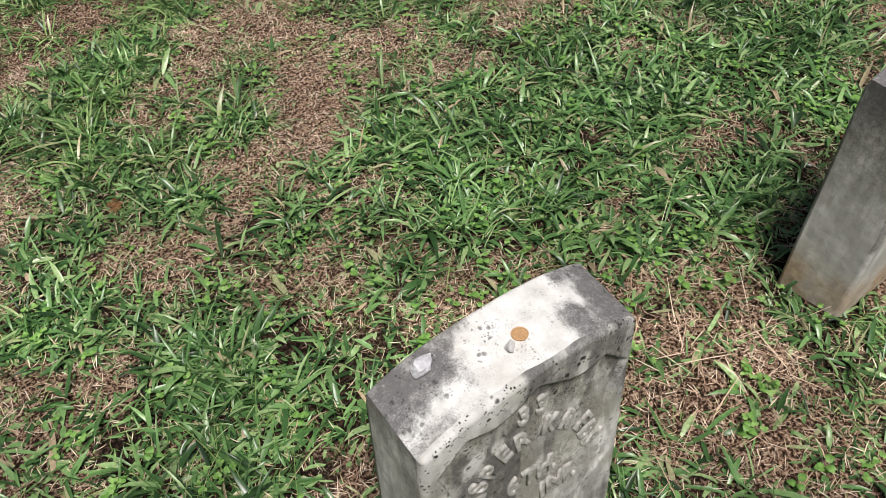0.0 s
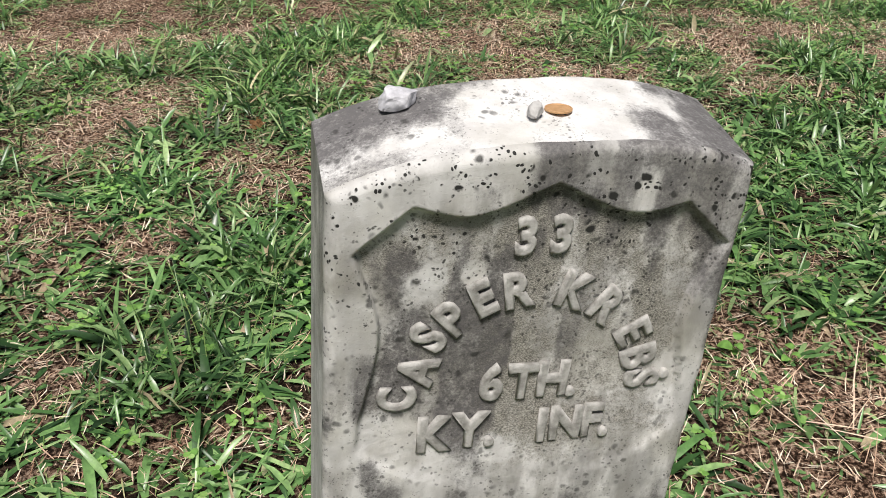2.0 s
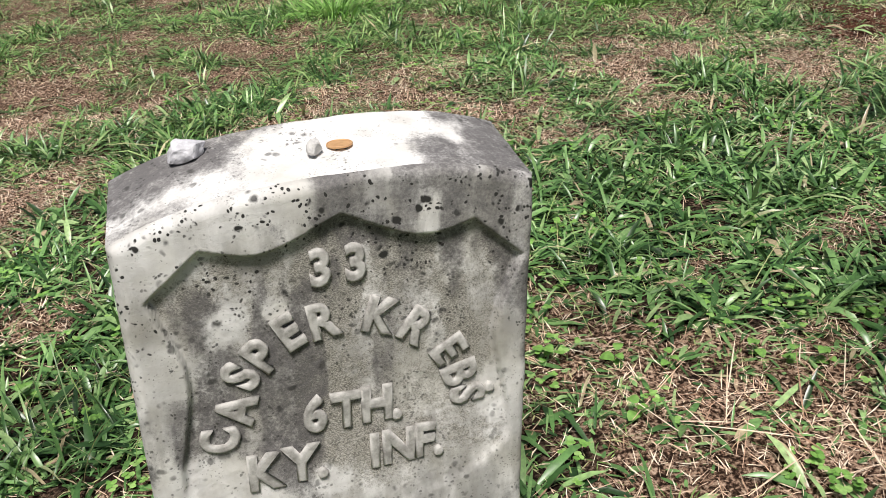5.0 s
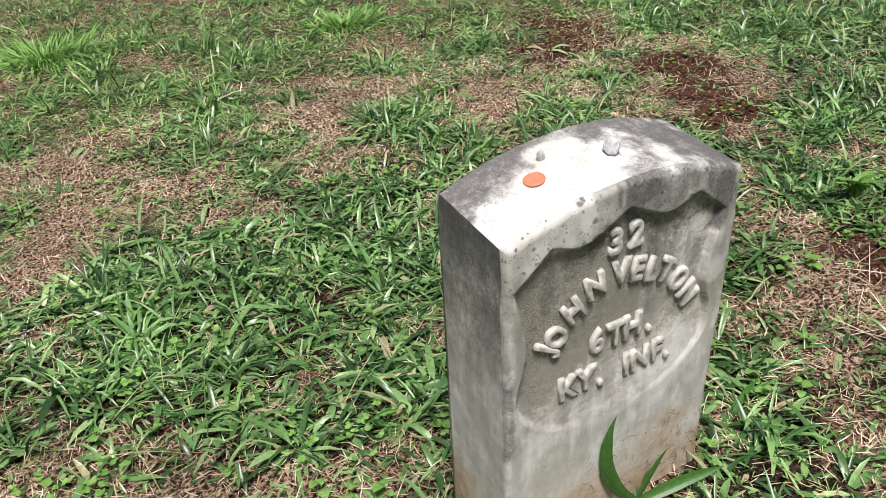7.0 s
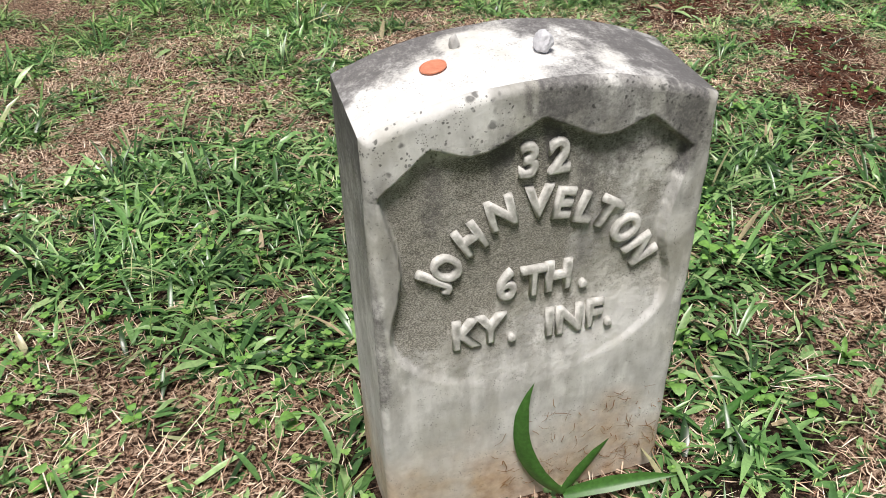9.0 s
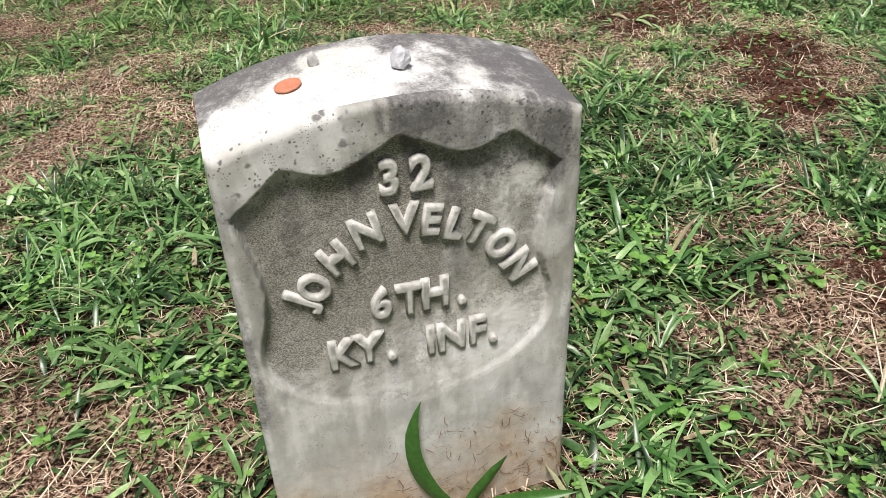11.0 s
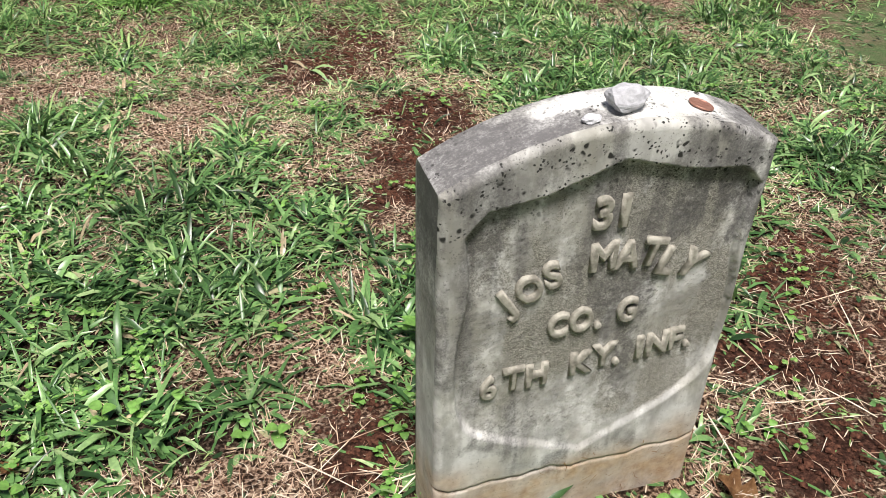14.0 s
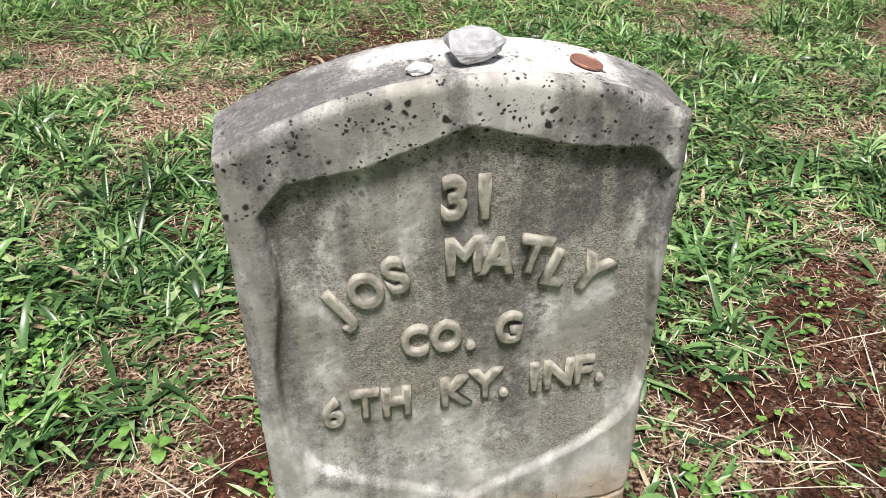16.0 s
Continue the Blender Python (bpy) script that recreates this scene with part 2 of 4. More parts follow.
RED_COPPER = speckled("bright_red_copper", [(0.3, (0.62, 0.22, 0.13)), (0.7, (0.78, 0.32, 0.2))], 200.0, 0.6, 0.4, 0.2, 0.0004)
BROWN_COPPER = speckled("brown_copper", [(0.3, (0.3, 0.14, 0.1)), (0.7, (0.45, 0.24, 0.18))], 200.0, 0.5, 0.5, 0.4, 0.0004)


def mesh_from(name, verts, faces, mat, smooth_shade=True):
    me = bpy.data.meshes.new(name)
    verts, faces = np.asarray(verts, np.float32), np.asarray(faces, np.int32)
    k = faces.shape[1]
    me.vertices.add(len(verts))
    me.vertices.foreach_set("co", verts.ravel())
    me.loops.add(faces.size)
    me.loops.foreach_set("vertex_index", faces.ravel())
    me.polygons.add(len(faces))
    me.polygons.foreach_set("loop_start", np.arange(len(faces), dtype=np.int32) * k)
    me.polygons.foreach_set("loop_total", np.full(len(faces), k, np.int32))
    me.polygons.foreach_set("use_smooth", np.full(len(faces), smooth_shade, bool))
    me.update(calc_edges=True)
    me.materials.append(mat)
    return me


def float_attribute(me, name, values):
    a = me.attributes.new(name, "FLOAT", "POINT")
    a.data.foreach_set("value", np.asarray(values, np.float32))


def part(name, bm, mat, parent, label=""):
    me = bpy.data.meshes.new(name)
    bm.to_mesh(me)
    bm.free()
    me.materials.append(mat)
    for p in me.polygons:
        p.use_smooth = True
    ob = new(name, me)
    ob.parent = parent
    return tagged(ob, label)


# ---- ground ----
BARE = [(-0.04, -0.04, 0.04), (0.62, -0.02, 0.05), (1.02, 0.01, 0.08), (-0.21, 0.02, 0.08), (0.43, 0.06, 0.05), (-0.51, 0.09, 0.07), (0.76, 0.10, 0.09), (0.95, 0.13, 0.08),
        (-0.15, 0.17, 0.05), (-0.37, 0.19, 0.04), (-0.59, 0.20, 0.02), (-0.24, 0.21, 0.05), (-0.49, 0.22, 0.05), (-0.30, 0.25, 0.03), (0.88, 0.28, 0.12), (0.68, 0.32, 0.05),
        (1.05, 0.34, 0.05), (0.95, 0.40, 0.08), (1.07, 0.50, 0.07), (-1.50, 0.50, 0.06), (2.26, 0.52, 0.06), (0.81, 0.57, 0.06), (-0.70, 0.65, 0.08), (-1.49, 0.66, 0.06),
        (-1.35, 0.84, 0.09), (0.31, 1.01, 0.06), (-0.60, 1.08, 0.09), (-1.13, 1.09, 0.06), (0.42, 1.14, 0.06), (0.59, 1.18, 0.09), (-0.64, 1.31, 0.08), (-1.62, 1.33, 0.09)]
BARE_BEYOND = [(-0.08, 1.36, 0.10), (-0.88, 1.38, 0.08), (-0.53, 1.41, 0.18), (0.82, 1.57, 0.10), (1.19, 1.58, 0.10), (-1.49, 1.61, 0.15), (-0.47, 1.66, 0.18), (0.94, 1.68, 0.17),
        (-0.18, 1.70, 0.22), (-1.36, 1.81, 0.13), (-0.85, 1.88, 0.09), (0.10, 1.93, 0.16), (-0.68, 1.99, 0.11), (-0.38, 2.00, 0.20), (0.35, 2.00, 0.24), (3.48, 2.02, 0.18),
        (0.68, 2.14, 0.26), (-0.55, 2.16, 0.14), (-1.70, 2.19, 0.22), (0.48, 2.25, 0.17), (-1.28, 2.27, 0.18), (2.94, 2.37, 0.14), (-0.96, 2.56, 0.16), (-1.53, 2.61, 0.33),
        (-0.91, 2.90, 0.21), (-0.62, 3.11, 0.13), (-1.37, 3.38, 0.16)]
LUSH = [(0.49, 0.01, 0.10), (0.55, 0.19, 0.09), (-1.39, 0.38, 0.11), (1.30, 0.39, 0.09), (0.03, 0.48, 0.18), (-1.28, 0.48, 0.20), (0.26, 0.49, 0.16), (0.75, 0.51, 0.18),
        (-0.22, 0.55, 0.21), (1.20, 0.60, 0.11), (-1.13, 0.65, 0.20), (2.09, 0.70, 0.10), (0.97, 0.73, 0.13), (0.62, 0.76, 0.23), (-0.38, 0.76, 0.23), (0.07, 0.84, 0.37),
        (1.12, 0.89, 0.21), (1.65, 0.90, 0.20), (0.85, 0.94, 0.24), (2.61, 0.96, 0.18), (0.57, 1.01, 0.20), (2.44, 1.02, 0.17), (-1.39, 1.05, 0.16), (-0.19, 1.08, 0.29),
        (1.20, 1.10, 0.13), (-0.75, 1.11, 0.18), (0.95, 1.22, 0.30)]
LUSH_BEYOND = [(0.28, 1.28, 0.16), (-1.34, 1.30, 0.09), (-0.30, 1.36, 0.14), (-0.96, 1.38, 0.14), (0.62, 1.42, 0.23), (2.54, 1.46, 0.18), (-0.73, 1.46, 0.11), (2.25, 1.59, 0.23),
        (0.58, 1.66, 0.17), (-1.14, 1.73, 0.15), (2.71, 1.82, 0.23), (1.15, 1.87, 0.09), (3.11, 1.92, 0.18), (2.37, 2.07, 0.23), (-0.92, 2.10, 0.22), (2.06, 2.17, 0.22),
        (1.07, 2.26, 0.14), (0.12, 2.49, 0.14), (-0.17, 2.58, 0.14), (0.49, 2.85, 0.21), (0.77, 2.89, 0.24), (-0.23, 3.11, 0.24), (-0.40, 3.55, 0.27)]
EARTH = [(1.77, 0.00, 0.14), (1.91, 0.19, 0.13), (1.06, 0.24, 0.06), (2.09, 0.25, 0.10), (1.78, 0.27, 0.10), (1.09, 0.33, 0.08), (2.03, 0.33, 0.08), (2.08, 0.48, 0.13),
        (2.22, 0.57, 0.10), (1.41, 1.07, 0.11), (1.49, 1.12, 0.10), (1.51, 1.34, 0.17), (1.58, 1.60, 0.22), (1.47, 2.08, 0.24), (1.56, 2.25, 0.20)]


def blobs(x, y, spots, seed):
    wob = 0.85 + 2.6 * (fbm(x * 7, y * 7, seed) - 0.5)
    out = np.zeros_like(np.asarray(x, float))
    for cx, cy, r in spots:
        d = np.hypot(x - cx, y - cy) / (r * wob.clip(0.35, 1.6))
        out = np.maximum(out, 1 - smooth(0.65, 1.2, d))
    return out


def bare(x, y):
    return np.maximum(blobs(x, y, BARE, 31), blobs(x, y, BARE_BEYOND, 31))


def lush(x, y):
    return np.maximum(blobs(x, y, LUSH, 33), blobs(x, y, LUSH_BEYOND, 33))


def ground_z(x, y):
    x, y = np.asarray(x, float), np.asarray(y, float)
    z = -0.008 + 0.02 * smooth(0.8, 1.1, x) * (1 - smooth(0.2, 0.6, y))
    z = z + 0.02 * (fbm(x * 1.7, y * 1.7, 5) - 0.5) + 0.018 * (fbm(x * 12, y * 12, 6) - 0.5)
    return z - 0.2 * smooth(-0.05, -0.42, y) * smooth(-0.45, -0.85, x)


def cover(x, y):
    """How thickly grass grows, 0 to 1."""
    g = 0.19 + 0.54 * smooth(0.38, 0.6, fbm(x * 5.1, y * 5.1, 21)) + 0.14 * smooth(1.5, 2.6, y)
    g = g + 0.85 * lush(x, y) * smooth(0.18, 0.42, fbm(x * 7, y * 7, 22)) - (0.7 + 0.5 * smooth(1.0, 1.6, y)) * bare(x, y) * smooth(0.12, 0.34, fbm(x * 13, y * 13, 23)) - 0.8 * blobs(x, y, EARTH, 32) * smooth(0.12, 0.4, fbm(x * 15, y * 15, 24))
    return g.clip(0, 1) * 0.9 + 0.1 * smooth(0.5, 0.62, fbm(x * 23, y * 23, 26, 3))


def clump(x, y):
    """Hand-sized clumps of taller growth between thin places."""
    return smooth(0.38, 0.6, fbm(x * 16, y * 16, 27, 3))


def build_ground():
    far = [4, 7, 12, 25, 60, 150, 400]
    xs = np.concatenate([[-3.2 - d for d in reversed(far)], np.arange(-3.2, 5.2, 0.03), [5.2 + d for d in far]])
    ys = np.concatenate([[-1.6 - d for d in reversed(far)], np.arange(-1.6, 6.6, 0.03), [6.6 + d for d in far]])
    gx, gy = np.meshgrid(xs, ys)
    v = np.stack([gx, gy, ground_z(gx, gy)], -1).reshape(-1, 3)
    n, m = len(xs), len(ys)
    i = (np.arange(m - 1)[:, None] * n + np.arange(n - 1)).ravel()
    me = mesh_from("ground", v, np.stack([i, i + 1, i + n + 1, i + n], 1), GROUND)
    float_attribute(me, "earth", blobs(v[:, 0], v[:, 1], EARTH, 32) * smooth(0.28, 0.5, fbm(v[:, 0] * 17, v[:, 1] * 17, 47)))
    wide = smooth(1.7, 2.6, v[:, 1])
    out = np.maximum(np.maximum(-2.3 - 0.75 * wide - v[:, 0], v[:, 0] - 3.3 - 1.6 * wide), np.maximum(-0.5 - v[:, 1], v[:, 1] - 6.8)) + 0.9 * (fbm(v[:, 0] * 2.5, v[:, 1] * 2.5, 29) - 0.5)
    lawn = smooth(-0.25, 0.15, out)
    # painted shade: strongest where grass is thick, weaker farther off
    float_attribute(me, "grass_shade", smooth(0.25, 0.75, cover(v[:, 0], v[:, 1])) * 0.9 * (1 - lawn) * (1 - 0.55 * smooth(1.6, 2.6, v[:, 1])))
    float_attribute(me, "lawn", lawn)
    tagged(new("ground", me), "thin lawn soil with pinkish dry thatch and red-brown earth", "ground", kind="structure")


build_ground()


# ---- headstones: local x along the face, y into the stone, z up ----
def catmull(points, steps=10):
    p = [np.array(q) for q in points]
    p = [2 * p[0] - p[1]] + p + [2 * p[-1] - p[-2]]
    out = []
    for a, b, c, d in zip(p, p[1:], p[2:], p[3:]):
        for s in range(steps):
            t = s / steps
            out.append(0.5 * (2 * b + (c - a) * t + (2 * a - 5 * b + 4 * c - d) * t * t + (3 * b - a - 3 * c + d) * t ** 3))
    return out + [p[-2]]


def shield_outline(s):
    """Closed outline of the sunken shield: two hollow curves on top, ears, a waist and a pointed foot."""
    w = s["width"]
    u0, z0 = s["ear"]
    u1, z1 = s["horn"]
    mid, foot = s["point"], s["foot"]
    left = catmull([(u0, z0), s["waist"], s["hip"], s["belly"], s["keel"], (s["mid"], foot)])
    top = catmull([(u1, z1), ((u1 + s["mid"]) / 2 - 0.02, s["hollow"]), (s["mid"], mid)], 8)
    rights = [(2 * s["mid"] - u, z) for u, z in left], [(2 * s["mid"] - u, z) for u, z in top]
    ring = [np.array(q) for q in top] + [np.array(q) for q in reversed(rights[1][:-1])] + [np.array(q) for q in rights[0]] + [np.array(q) for q in reversed(left[:-1])]
    ring = np.array(ring)
    ring[:, 0] *= w
    return ring


def inside_distance(px, pz, ring):
    """Signed distance to the outline, positive inside."""
    best = np.full(px.shape, 9.0)
    odd = np.zeros(px.shape, bool)
    for (ax, az), (bx, bz) in zip(ring, np.roll(ring, -1, 0)):
        dx, dz = bx - ax, bz - az
        ll = dx * dx + dz * dz
        if ll < 1e-12:
            continue
        t = ((px - ax) * dx + (pz - az) * dz) / ll
        t = t.clip(0, 1)
        best = np.minimum(best, np.hypot(px - ax - t * dx, pz - az - t * dz))
        if abs(dz) > 1e-9:
            odd ^= ((az > pz) != (bz > pz)) & (px < ax + (pz - az) * dx / dz)
    return np.where(odd, best, -best)


def glyph_mesh(char, height, mat, relief, cache={}):
    key = (char, height, mat.name)
    if key not in cache:
        cu = bpy.data.curves.new("glyph", "FONT")
        cu.body, cu.size, cu.extrude, cu.bevel_depth, cu.bevel_resolution, cu.offset, cu.resolution_u = char, 1.0, 0.01, 0.07, 4, -0.012, 4
        ob = bpy.data.objects.new("glyph", cu)
        scene.collection.objects.link(ob)
        bpy.context.view_layer.update()
        me = bpy.data.meshes.new_from_object(ob.evaluated_get(bpy.context.evaluated_depsgraph_get()))
        bpy.data.objects.remove(ob)
        bpy.data.curves.remove(cu)
        co = np.zeros(len(me.vertices) * 3, np.float32)
        me.vertices.foreach_get("co", co)
        co = co.reshape(-1, 3)
        lo, hi = co.min(0), co.max(0)
        co = co - (lo + hi) / 2
        k = height / 0.77
        co[:, 0] *= k * (0.76 if char in "CGO" else 0.86 if char in "S36" else 0.88)
        co[:, 1] *= k
        co[:, 2] *= relief / (hi[2] - lo[2])
        co[:, :2] += 0.0012 * np.stack([vnoise(co[:, 0] * 300, co[:, 1] * 300, 3) - 0.5, vnoise(co[:, 0] * 300, co[:, 1] * 300, 4) - 0.5], 1)
        me.vertices.foreach_set("co", co.ravel())
        me.materials.clear()
        me.materials.append(mat)
        for p in me.polygons:
            p.use_smooth = abs(p.normal.z) < 0.98
        cache[key] = me
    return cache[key]


def top_z(s, x):
    u = x / s["width"]
    return s["shoulder"] + s["rise"] * (1 - np.abs(2 * u - 1) ** s["arch"]) + s["lean"] * (u - 0.5)


def build_headstone(s):
    w, t, low = s["width"], s["thick"], -0.12

    def back_y(x):
        return t + s["skew"] * (x / w - 0.5)

    seed = s["seed"]
    stone = new("headstone")
    stone.matrix_world = s["pose"]
    tagged(stone, s["label"], "headstone", "government headstones in a row")
    ring = shield_outline(s)
    edge = np.array([0, 0.0006, 0.0018, 0.0036, 0.006, 0.009])
    xs = np.concatenate([edge, np.linspace(0.0115, w - 0.0115, int(w / 0.0022)), w - edge[::-1]])
    vs = np.linspace(0, 1, int(0.62 / 0.0022))
    gap = np.array([0.0006, 0.0018, 0.0036, 0.006, 0.009])
    X, V = np.meshgrid(xs, vs)
    T = top_z(s, X)
    Z = low + V * (T - 0.0115 - low)
    topX = np.tile(xs, (6, 1))
    topZ = top_z(s, topX) - np.concatenate([[0.009, 0.006, 0.0036, 0.0018, 0.0006, 0.0]])[:, None]
    X, Z = np.vstack([X, topX]), np.vstack([Z, topZ])

    def radius(a, b):
        return 0.006 + 0.009 * fbm(a * 22, b * 22, seed + 60, 3)

    def face(X, Z):
        d = np.minimum(np.minimum(X, w - X), top_z(s, X) - Z).clip(0, None)
        # the rounding takes its width from the nearest place on the rim
        r = radius(np.where(X < w - X, np.minimum(X, 0.02), np.maximum(X, w - 0.02)) * 0 + np.where(top_z(s, X) - Z < np.minimum(X, w - X), X, np.where(X < w / 2, 0, w)),
                   np.where(top_z(s, X) - Z < np.minimum(X, w - X), top_z(s, X), Z))
        q = (r - d).clip(0, None)
        return r - np.sqrt((r * r - q * q).clip(0, None))

    inside = inside_distance(X, Z, ring)
    soft = 0.0022 + 0.008 * (1 - smooth(s["foot"] + 0.02, s["foot"] + 0.14, Z))
    inside = inside + 0.0016 * (fbm(X * 90, Z * 90, seed, 3) - 0.5)
    sunk = smooth(-0.3, 1.0, inside / soft)
    depth = s["depth"] * (s["fade"] + (1 - s["fade"]) * smooth(s["foot"], s["foot"] + 0.16, Z))
    Y = face(X, Z) + depth * sunk
    Y = Y + 0.0022 * (fbm(X * 14, Z * 14, seed + 1) - 0.5) + 0.0012 * sunk * (fbm(X * 170, Z * 170, seed + 2, 3) - 0.5)
    crack = np.zeros_like(X)
    if s["crack"]:
        zc = s["crack"] + 0.024 * (fbm(X * 25, X * 0 + 3, seed + 9) - 0.5) - 0.02 * X / w
        crack = np.exp(-((Z - zc) / 0.0022) ** 2) * (0.4 + fbm(X * 30, X * 0 + 8, seed + 10))
        Y = Y + 0.0045 * crack
    rows, cols = X.shape
    front = np.stack([X, Y, Z], -1)
    rim_l, rim_r, rim_t = front[:, 0], front[:, -1], front[-1]
    verts, faces, tags = [], [], {"darkened": [], "panel": [], "soil": [], "lichen": [], "whitened": []}

    def sheet(g, flip, darkened, panel, lichen, whitened=0.0):
        base = sum(len(v) for v in verts)
        r, c = g.shape[:2]
        verts.append(g.reshape(-1, 3))
        i = (np.arange(r - 1)[:, None] * c + np.arange(c - 1)).ravel() + base
        q = np.stack([i, i + 1, i + c + 1, i + c], 1)
        faces.append(q[:, ::-1] if flip else q)
        gz, gx, gy = g[..., 2], g[..., 0], g[..., 1]
        soil = (1 - smooth(s["splash"] - 0.05, s["splash"] + 0.05, gz + 0.12 * (fbm((gx + gy) * 14, gz * 14, seed + 30) - 0.5))) * (0.15 + 1.05 * fbm((gx + gy) * 34, gz * 34, seed + 31)).clip(0, 1) * 0.85
        for k, a in (("darkened", darkened), ("panel", panel), ("soil", soil), ("lichen", lichen), ("whitened", whitened)):
            tags[k].append(np.broadcast_to(a, gz.shape).ravel())

    # biofilm on the face: runs down from the top edge, and cloudy patches
    down = top_z(s, X) - Z
    runs = fbm(X * 30, Z * 3.5, seed + 40)
    cloud = fbm(X * 9, Z * 8, seed + 41)
    film = smooth(0.5, 0.64, runs * 0.55 + cloud * 0.55 - 0.08 * smooth(0.0, 0.5, down)) * s["grime"]
    for cu, cz, r, a in s["patches"]:
        d = np.hypot((X / w - cu) * 1.0, (Z - cz) / w * 0.6) / r + 3.6 * (fbm(X * 42, Z * 14, seed + 44) - 0.5)
        film = np.maximum(film, a * (1 - smooth(0.5, 1.3, d)))
    for cu, cz, r in s["clean"]:
        d = np.hypot((X / w - cu), (Z - cz) / w) / r + 1.5 * (fbm(X * 30, Z * 18, seed + 45) - 0.5)
        film = film * smooth(0.5, 1.2, d)
    clean = np.ones_like(X)
    for cu, cz, r in s["clean"]:
        d = np.hypot((X / w - cu), (Z - cz) / w) / r + 1.5 * (fbm(X * 30, Z * 18, seed + 45) - 0.5)
        clean = clean * smooth(0.5, 1.3, d)
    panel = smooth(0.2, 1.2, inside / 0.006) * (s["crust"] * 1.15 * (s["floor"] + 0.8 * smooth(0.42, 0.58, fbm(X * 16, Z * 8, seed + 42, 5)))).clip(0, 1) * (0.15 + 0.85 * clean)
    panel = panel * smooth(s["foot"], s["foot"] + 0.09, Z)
    film = np.maximum(film, 0.9 * crack.clip(0, 1))
    lichen = ((1 - smooth(0.02, 0.12, down)) + 0.25 * (1 - smooth(0.1, 0.3, down)) + s["specks"]) * s["spots"] * smooth(0.2, 0.45, fbm(X * 17, Z * 17, seed + 46, 3))
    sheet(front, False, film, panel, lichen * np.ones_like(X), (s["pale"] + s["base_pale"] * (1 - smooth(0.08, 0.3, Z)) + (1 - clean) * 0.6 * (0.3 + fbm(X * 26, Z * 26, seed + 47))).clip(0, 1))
    # top, from front rim to back rim
    bt = radius(xs, top_z(s, xs))
    ys = np.linspace(0, 1, 46)
    topg = np.stack([np.tile(xs, (46, 1)), rim_t[:, 1] + ys[:, None] * (back_y(xs) - 0.006 - rim_t[:, 1]), np.tile(rim_t[:, 2], (46, 1))], -1)
    topg[1:, :, 2] += 0.0018 * (fbm(topg[1:, :, 0] * 40, topg[1:, :, 1] * 40, seed + 50, 3) - 0.5)
    topg[..., 2] += s["rear"] * ys[:, None]
    topg[-1, :, 2] -= 0.002
    # soft-edged grey patches on the top, one ellipse each
    dark = np.zeros(topg.shape[:2])
    for cu, cy, ru, ry_, a in s["top_dark"]:
        d = np.hypot((topg[..., 0] / w - cu) / ru, (topg[..., 1] / t - cy) / ry_) + 1.7 * (fbm(topg[..., 0] * 34, topg[..., 1] * 26, seed + 51, 6) - 0.5)
        dark = np.maximum(dark, a * (1 - smooth(0.35, 1.6, d)))
    dark = np.maximum(dark, 0.14 * fbm(topg[..., 0] * 60, topg[..., 1] * 60, seed + 52))
    # the whole top takes the whiter marble
    sheet(topg, False, dark, 0.0, s["top_lichen"] * smooth(0.35, 0.6, fbm(topg[..., 0] * 25, topg[..., 1] * 25, seed + 53)), 1.0)
    # sides and back
    for rim, flip in ((rim_l, True), (rim_r, False)):
        gy = rim[:, 1][:, None] + np.linspace(0, 1, 24) * (back_y(rim[:, 0]) - 0.006 - rim[:, 1])[:, None]
        g = np.stack([np.repeat(rim[:, 0][:, None], 24, 1), gy, np.repeat(rim[:, 2][:, None], 24, 1)], -1)
        g[:, 1:-1, 0] += 0.0016 * (fbm(g[:, 1:-1, 1] * 40, g[:, 1:-1, 2] * 40, seed + 55) - 0.5)
        g[-1, :, 2] = np.interp(np.linspace(0, 1, 24), ys, topg[:, 0 if flip else -1, 2])
        st = s["side"] * smooth(0.35, 0.7, fbm(g[..., 1] * 16, g[..., 2] * 4, seed + 56) + 0.35 * (smooth(0.1, 0.6, g[..., 2]) - 0.4))
        # side colour whitened to make up for weak light there, most near the ground
        sheet(g, flip, (st * (0.05 + 1.0 * smooth(0.2, 0.5, g[..., 2])) + 0.3 * smooth(0.46, 0.56, g[..., 2])).clip(0, 0.9), 0.0, 0.1, 0.75 - 0.5 * smooth(0.1, 0.45, g[..., 2]))
    back = np.stack([X[::8], back_y(X[::8]), Z[::8]], -1)
    if (rows - 1) % 8:
        back = np.concatenate([back, np.stack([X[-1:], back_y(X[-1:]), Z[-1:]], -1)])
    back[..., 1] -= 0.006 * (np.minimum(np.minimum(back[..., 0], w - back[..., 0]), top_z(s, back[..., 0]) - back[..., 2]) < 0.0005)
    back[-1, :, 2] = topg[-1, :, 2]
    sheet(back, True, 0.4, 0.0, 0.2)
    verts = np.concatenate(verts)
    verts[:, 0] += s["flare"] * (verts[:, 0] / w - 0.5) * (1 - verts[:, 2] / s["shoulder"])
    me = mesh_from("body", verts, np.concatenate(faces), MARBLE)
    for k, a in tags.items():
        float_attribute(me, k, np.concatenate(a))
    body = new("body", me)
    body.parent = stone
    tagged(body, "marble slab with sunken shield panel")
    cx, cz = s["arc"]
    for char, x, z, h, arc in s["text"]:
        ang = math.degrees(math.atan2(x - cx, z - cz)) if arc else s["text_lean"]
        ob = new("letter", glyph_mesh(char, h, s["letters"], s["relief"]))
        ob.parent = stone
        fade = s["fade"] + (1 - s["fade"]) * float(smooth(s["foot"], s["foot"] + 0.16, z))
        ob.matrix_local = pose(x, s["depth"] * fade - 0.23 * s["relief"], z, 90, 0, 0) @ pose(0, 0, 0, 0, 0, -ang)
    return stone


